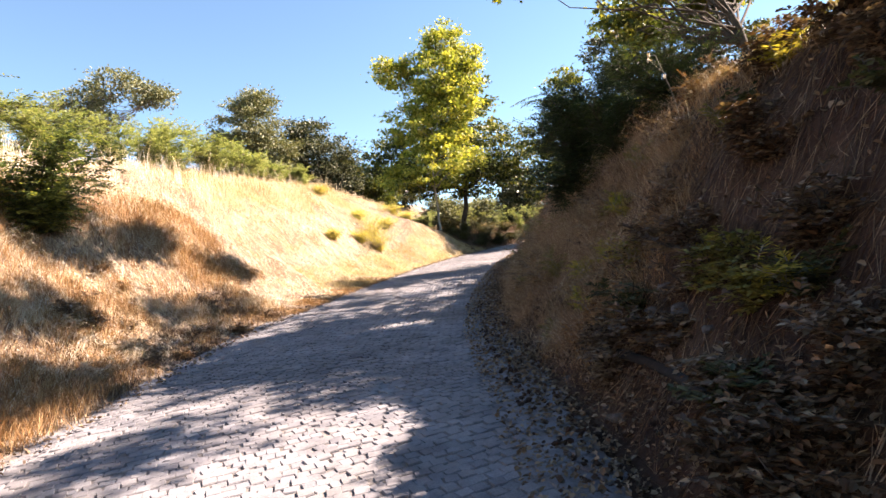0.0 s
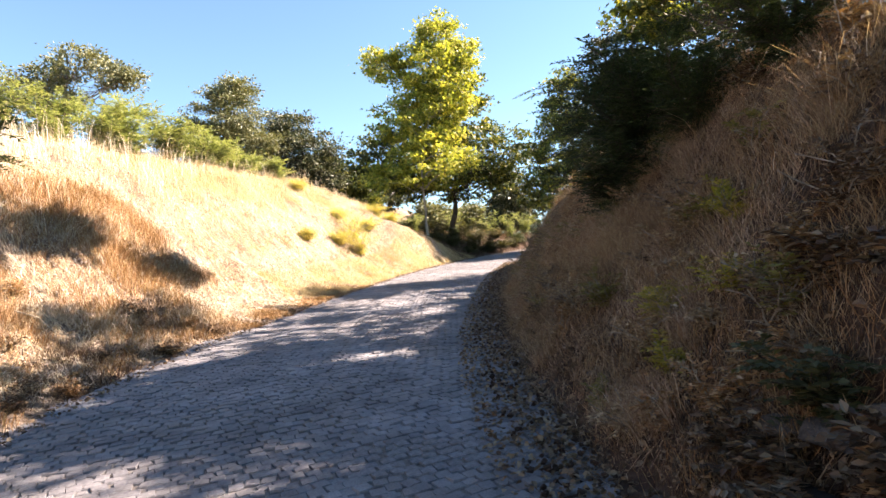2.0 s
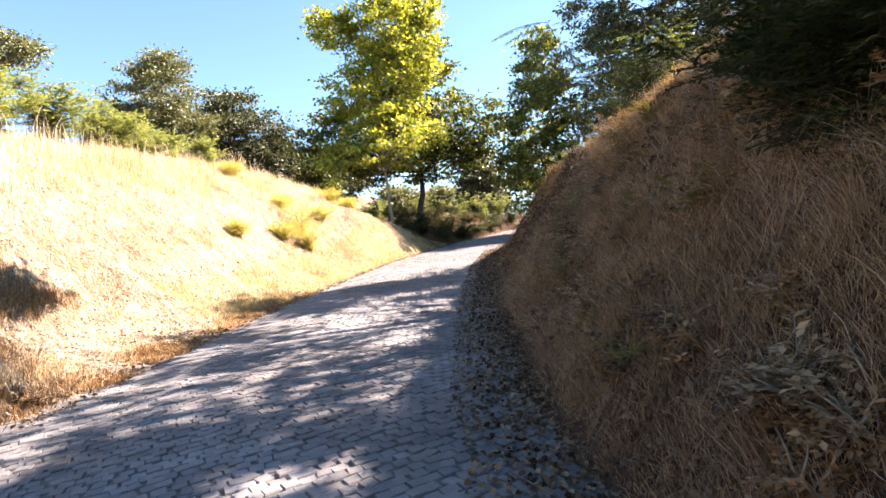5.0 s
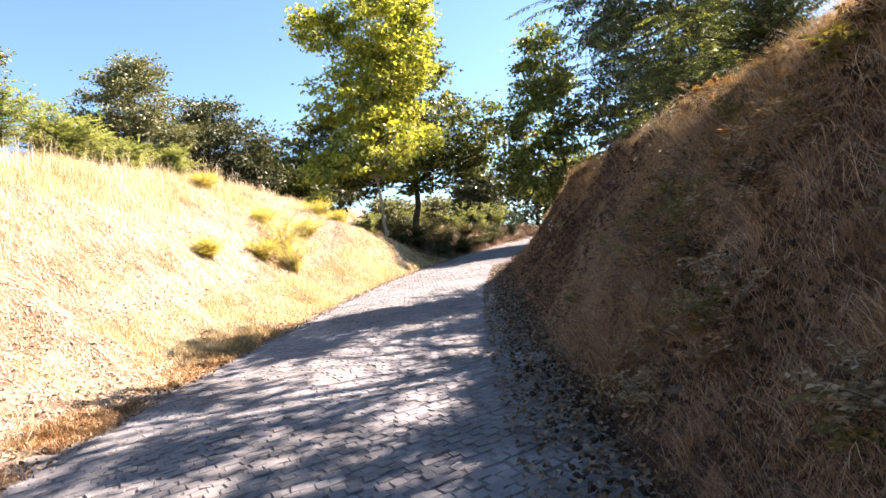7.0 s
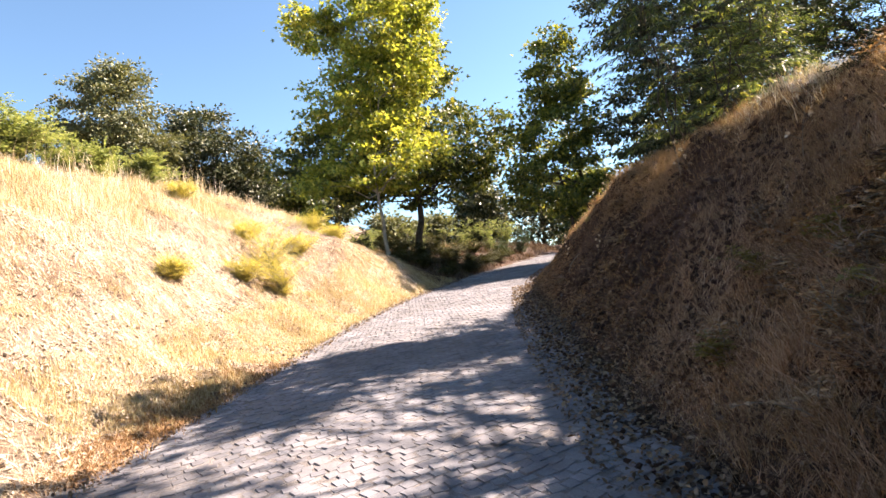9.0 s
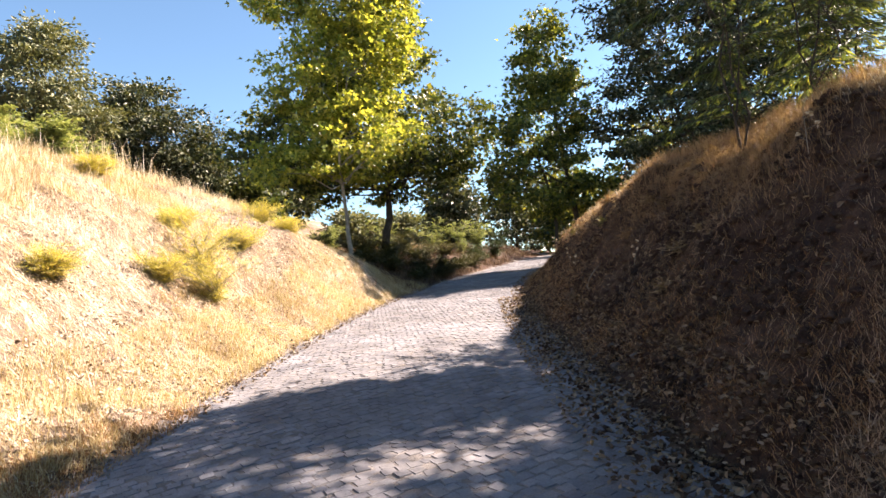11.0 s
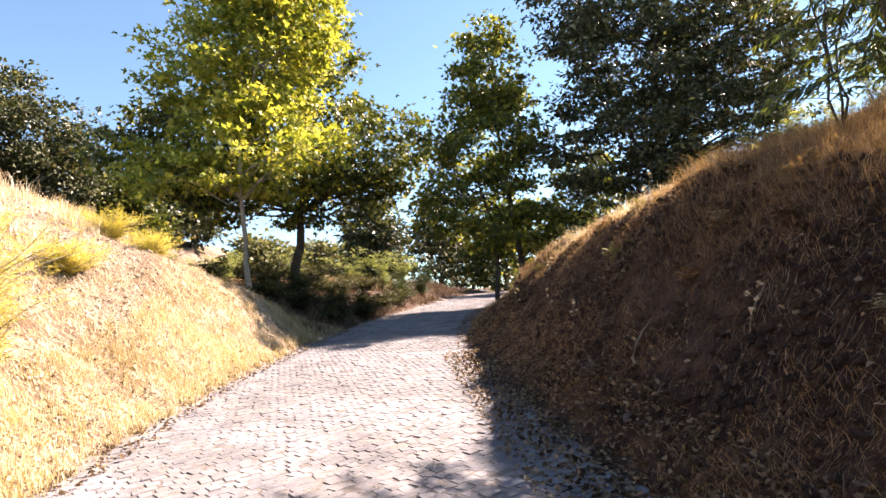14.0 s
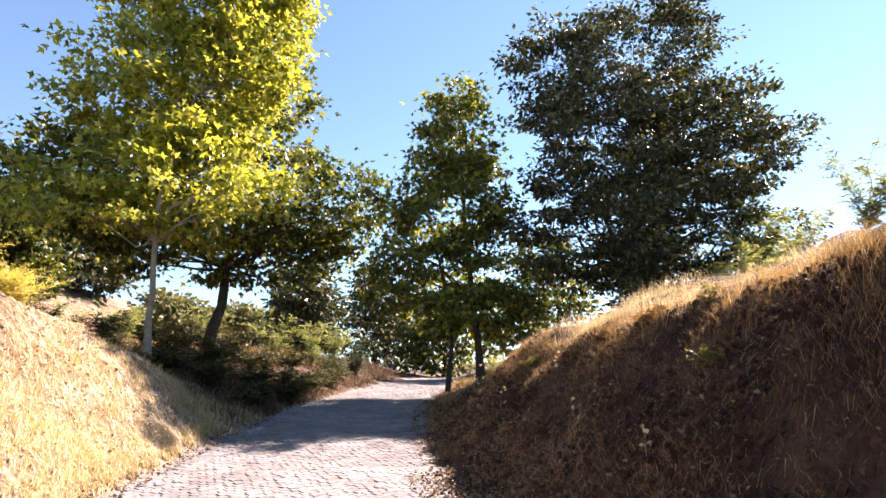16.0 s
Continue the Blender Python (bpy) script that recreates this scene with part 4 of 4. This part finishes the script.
for i, (bx, by, hgt, wid) in enumerate([(17.5, 29.0, 2.9, 3.6), (19.5, 28.0, 3.3, 3.8), (16.0, 31.0, 2.2, 3.2), (21.5, 27.0, 3.4, 3.8), (14.0, 30.6, 1.3, 2.4), (18.0, 31.5, 3.2, 3.6), (23.5, 26.0, 3.4, 3.8), (12.4, 32.0, 1.0, 2.0)]):
    shrub("grey-green bush on the slope below the oak", (bx, by), hgt, wid, 10, 280, ACACIA, BARK, 170 + i, leaf_len=0.12, leaf_w=0.08, spray_len=0.45, per=8, upright=0.4, low=0.05, group="bushes below the oak")

# ---- small things on the banks ----
STONE = rough_mat("field_stone", [(0.3, (0.07, 0.063, 0.057)), (0.55, (0.135, 0.125, 0.116)), (0.8, (0.24, 0.225, 0.21))], 7, 40, 1.0, dist=0.03)
BLACK_TUBE = rough_mat("near_black", [(0.3, (0.012, 0.012, 0.012)), (0.7, (0.03, 0.028, 0.026))], 4, 40, 0.2, 0.9)


def stone(x, y, size, seed, group):
    bm = bmesh.new()
    bmesh.ops.create_icosphere(bm, subdivisions=3, radius=0.5)
    rng = np.random.default_rng(seed)
    stretch = Vector((rng.uniform(0.8, 1.3), rng.uniform(0.7, 1.1), rng.uniform(0.45, 0.7)))
    off = Vector(rng.uniform(-9, 9, 3))
    for q in bm.verts:
        q.co = Vector(c * s for c, s in zip(q.co * (1 + 0.45 * noise.noise(q.co * 2.2 + off) + 0.22 * noise.noise(q.co * 6.0 + off)), stretch)) * size
    me = bpy.data.meshes.new("stone")
    bm.to_mesh(me)
    bm.free()
    me.materials.append(STONE)
    ob = new("stone", me)
    ob.location, ob.rotation_euler = (x, y, float(ground(x, y)) + size * 0.03), (0, 0, rng.uniform(0, 6))
    return tagged(ob, "pale rough stone half sunk in the bank's foot", "stone", group)


srn = np.random.default_rng(77)
for i in range(34):
    yy = srn.uniform(2.5, 24)
    stone(float(road_r(yy)) + srn.uniform(-0.1, 0.3), yy, srn.uniform(0.05, 0.13), 300 + i, "loose stones")
for i in range(4):
    yy = srn.uniform(3.4, 5.2)
    stone(float(road_r(yy)) + srn.uniform(0.4, 0.8), yy, srn.uniform(0.07, 0.12), 340 + i, "stones by the pipe")


def rock(x, y, size, seed):
    ob = stone(x, y, size, seed, "grey rocks behind the pipe")
    ob.name = "rock"
    return tagged(ob, "grey rough rock bedded in the bank behind the black tube", "rock")


for i, (rx_, ry_, rs_) in enumerate([(1.42, 4.15, 0.24), (1.4, 4.55, 0.22), (1.48, 3.85, 0.2), (1.36, 4.8, 0.15), (1.6, 4.35, 0.17), (1.55, 4.0, 0.15), (1.5, 4.4, 0.13)]):
    rock(rx_, ry_, rs_, 360 + i)


def bent_rod(name, label, category, pts, r0, r1, mat, lift=0.02, sides=6):
    p = np.array([(x, y, float(ground(x, y)) + lift + z) for x, y, z in pts])
    return tagged(solid(name, *tube(p, np.linspace(r0, r1, len(p)), sides), mat, smooth=True), label, category)


# Black tube drawn along the dark line at the bank's foot.
bent_rod("pipe", "black tube half buried along the bank's foot", "pipe", [(1.2, 5.3, -0.05), (1.22, 4.9, 0.02), (1.25, 4.5, 0.03), (1.3, 4.0, 0.03), (1.32, 3.4, 0.02), (1.3, 2.6, 0)], 0.035, 0.035, BLACK_TUBE, -0.005, 10)
bent_rod("stick", "pale dead stick lying on the dry grass", "stick", [(-5.5, 10.2, 0.05), (-5.3, 10.35, 0.09), (-5.1, 10.4, 0.1), (-4.85, 10.6, 0.16)], 0.014, 0.005, PALE_BARK, 0.08)
bent_rod("stick", "broken dead branch on the shaded bank", "stick", [(2.0, 12.0, 0.03), (2.1, 12.2, 0.06), (2.3, 12.35, 0.1), (2.45, 12.65, 0.12)], 0.012, 0.006, BARK, 0.01)
bent_rod("dry_leaf", "curled pale dry grass leaf on the shaded bank", "dry leaf", [(3.0, 21.3, 0.1), (2.98, 21.3, 0.16), (3.04, 21.32, 0.2), (3.14, 21.34, 0.2), (3.25, 21.36, 0.17)], 0.013, 0.004, PALE_BARK, 0.04)


def dry_weed(x, y, height, seed):
    """A dead stalk with a few side arms and papery heads."""
    rng = np.random.default_rng(seed)
    root = new("dry_weed")
    root.location = (x, y, float(ground(x, y)) - 0.02)
    tagged(root, "dead weed stalk with pale papery heads", "weed", "dead weeds on the bank")
    u = np.linspace(0, 1, 6)
    bend = rng.normal(size=2) * 0.2 * height
    main = np.stack([u ** 2 * bend[0], u ** 2 * bend[1], u * height], 1)
    solid("stalk", *tube(main, np.linspace(0.005, 0.002, 6), 5), PALE_BARK, root)
    for k in range(4):
        s = main[2 + k % 4]
        d = rng.normal(size=3) * [1, 1, 0.3] + [0, 0, 0.7]
        e = s + d / np.linalg.norm(d) * height * 0.22
        solid("arm", *tube(np.linspace(s, e, 3), [0.003, 0.002, 0.0015], 4), PALE_BARK, root)
        dd = rng.normal(size=(9, 3)) + [0, 0, 0.6]
        solid("head", *baked(*CURLED, np.repeat(e[None], 9, 0), frames_from(dd, rng.normal(size=(9, 3)) + [0, 0, 1.0]), rng.uniform(0.02, 0.035, 9)), STRAW, root)["kind"] = "stuff"
    return root


for i, (wx, wy, wh) in enumerate([(4.85, 27.5, 0.35), (6.1, 30.6, 0.4), (4.62, 23.0, 0.4), (3.7, 23.4, 0.25), (4.94, 26.2, 0.3), (5.5, 29.0, 0.4), (2.4, 8.0, 0.8), (2.5, 7.2, 0.7), (2.9, 15.0, 0.5), (3.3, 17.5, 0.4), (2.0, 9.6, 0.6), (6.6, 31.6, 0.45), (4.2, 24.9, 0.3), (3.2, 20.3, 0.3), (2.4, 5.6, 0.8),
                              (-5.6, 26.8, 0.6), (-6.6, 24.9, 0.7), (-6.0, 23.4, 0.6), (-7.0, 22.0, 0.7), (-5.0, 28.4, 0.5)]):
    dry_weed(wx, wy, wh, 400 + i)
for i, (bx, by, hgt) in enumerate([(1.47, 6.22, 0.3), (1.31, 5.85, 0.26), (1.88, 6.07, 0.34), (1.64, 5.66, 0.28), (2.66, 4.32, 0.3), (1.73, 3.02, 0.26), (1.72, 3.94, 0.34), (1.48, 6.27, 0.28)]):
    shrub("yellowing fern on the shaded bank", (bx, by), hgt, hgt * 1.5, 7, 35, FERN, PALE_BARK, 430 + i, leaf_len=0.06, leaf_w=0.03, spray_len=0.15, per=8, upright=0.8, group="ferns on the bank", name="fern")

# ---- dead and yellowing herbs that roughen the shaded bank ----
herb_rng = np.random.default_rng(9)
HERBS = [(RUSSET, "brown dead herb clump on the shaded bank"), (TAN, "tan dry herb clump on the shaded bank"), (LITTER, "grey-brown withered herb on the shaded bank"), (WEED, "olive yellowing herb on the shaded bank"), (RUST, "amber dead herb on the shaded bank")]
for i in range(176):
    yy = herb_rng.uniform(4.5, 15) if i < 150 else herb_rng.uniform(17, 31)
    oo = herb_rng.uniform(0.15, 2.3)
    mt, lab = HERBS[herb_rng.choice(5, p=[0.22, 0.28, 0.14, 0.16, 0.2])]
    hh = herb_rng.uniform(0.18, 0.42) * (1.0 if i < 150 else 0.4)
    shrub(lab, (float(road_r(yy)) + oo, yy), hh, hh * herb_rng.uniform(1.2, 2.2), 5, 40, mt, PALE_BARK, 500 + i, leaf_len=0.045, leaf_w=0.04, spray_len=0.14, per=6, upright=0.5, group="withered herbs on the bank", name="herb", low=0.1)
# Dark-toned herbs crowd the near bank to stand in for its deep shade.
for i in range(64):
    yy, oo = herb_rng.uniform(1.5, 5.0), herb_rng.uniform(0.15, 2.4)
    mt, lab = [(RUSSET, "dead herb toned dark for the bank's shade"), (LITTER, "grey-brown withered herb in the bank's shade"), (SCRUB, "green herb toned dark for the bank's shade"), (WEED, "olive yellowing herb in the bank's shade")][herb_rng.choice(4, p=[0.4, 0.3, 0.2, 0.1])]
    hh = herb_rng.uniform(0.2, 0.45)
    shrub(lab, (float(road_r(yy)) + oo, yy), hh, hh * herb_rng.uniform(1.2, 1.9), 5, 55, mt, DARK_BARK, 700 + i, leaf_len=0.06, leaf_w=0.055, spray_len=0.18, per=7, upright=0.5, group="herbs in the bank's shade", name="herb", low=0.05)
# ---- withered herbs at the foot of the sunny bank ----
for i in range(34):
    yy, oo = herb_rng.uniform(5.5, 13.5), herb_rng.uniform(0.1, 2.6)
    mt, lab = [(RUSSET, "brown dead herb clump among the straw"), (RUST, "rust-coloured dry herb among the straw"), (STRAW, "bleached dry herb among the straw")][herb_rng.choice(3, p=[0.5, 0.35, 0.15])]
    hh = herb_rng.uniform(0.16, 0.36)
    shrub(lab, (float(road_l(yy)) - oo, yy), hh, hh * herb_rng.uniform(1.3, 2.2), 5, 40, mt, PALE_BARK, 620 + i, leaf_len=0.05, leaf_w=0.04, spray_len=0.16, per=6, upright=0.6, group="withered herbs below the straw", name="herb", low=0.05)

# ---- stone setts of the road ----
SETT_V = [(-0.5, -0.5, -0.5), (0.5, -0.5, -0.5), (0.5, 0.5, -0.5), (-0.5, 0.5, -0.5), (-0.5, -0.5, 0.41), (0.5, -0.5, 0.41), (0.5, 0.5, 0.41), (-0.5, 0.5, 0.41),
          (-0.46, -0.46, 0.5), (0.46, -0.46, 0.5), (0.46, 0.46, 0.5), (-0.46, 0.46, 0.5)]
SETT_F = [(0, 1, 5, 4), (1, 2, 6, 5), (2, 3, 7, 6), (3, 0, 4, 7), (4, 5, 9, 8), (5, 6, 10, 9), (6, 7, 11, 10), (7, 4, 8, 11), (8, 9, 10, 11)]
srng = np.random.default_rng(5)
PITCH, TURN_SETT = 0.102, radians(24)
ai, bi = np.meshgrid(np.arange(-320, 560), np.arange(-320, 560))
au, bv = ai.ravel() * PITCH + (bi.ravel() % 2) * PITCH * 0.5, bi.ravel() * PITCH
sx = au * math.cos(TURN_SETT) - bv * math.sin(TURN_SETT)
sy = au * math.sin(TURN_SETT) + bv * math.cos(TURN_SETT)
near = (sy > -3.0) & (sy < 45) & (sx > road_l(sy) + 0.05 + 0.14 * vnoise(sx, sy, 0.5, 31)) & (sx < road_r(sy) - 0.1 + 0.18 * vnoise(sx, sy, 0.5, 32))
sx, sy = sx[near] + srng.normal(size=near.sum()) * 0.010, sy[near] + srng.normal(size=near.sum()) * 0.012
n_s = len(sx)
sz = rise(sy) - 0.05 + srng.normal(size=n_s) * 0.003 + 0.02 * vnoise(sx, sy, 1.7, 2)
tw = TURN_SETT + srng.normal(size=n_s) * 0.13
tx, ty = srng.normal(size=n_s) * 0.03, srng.normal(size=n_s) * 0.03 + math.atan(SLOPE)
srot = np.array([Euler((ty[i], tx[i], 0)).to_matrix() @ Matrix.Rotation(tw[i], 3, "Z") for i in range(n_s)])
gap = np.interp(sy, [4, 7, 9, 15], [0.0, 0.003, 0.003, 0.0])
ssize = np.stack([srng.uniform(0.091, 0.106, n_s) - gap, srng.uniform(0.09, 0.105, n_s) - gap, np.full(n_s, 0.09)], 1)
single = (sy > 6.0) & (sy < 6.6)
road = tagged(new("road"), "road paved with small worn grey granite setts", "road", kind="structure")
place = np.stack([sx, sy, sz], 1)
close = ~single & (sy < 12)
bare = ~single & (sy >= 12)
v, f = joined([baked(SETT_V, SETT_F, place[close], srot[close], ssize[close]), baked(SETT_V[4:], [tuple(q - 4 for q in face) for face in SETT_F[4:]], place[bare], srot[bare], ssize[bare])])
far_setts = solid("setts", v, f, GRANITE, road)
far_setts["kind"] = "stuff"
one = bpy.data.meshes.new("sett")
one.from_pydata(SETT_V, [], SETT_F)
one.materials.append(GRANITE)
for i in np.nonzero(single)[0][:300]:
    s = new("sett", one)
    s.matrix_world = Matrix.LocRotScale((sx[i], sy[i], sz[i]), Matrix(srot[i]).to_quaternion(), ssize[i])
    s.parent = road
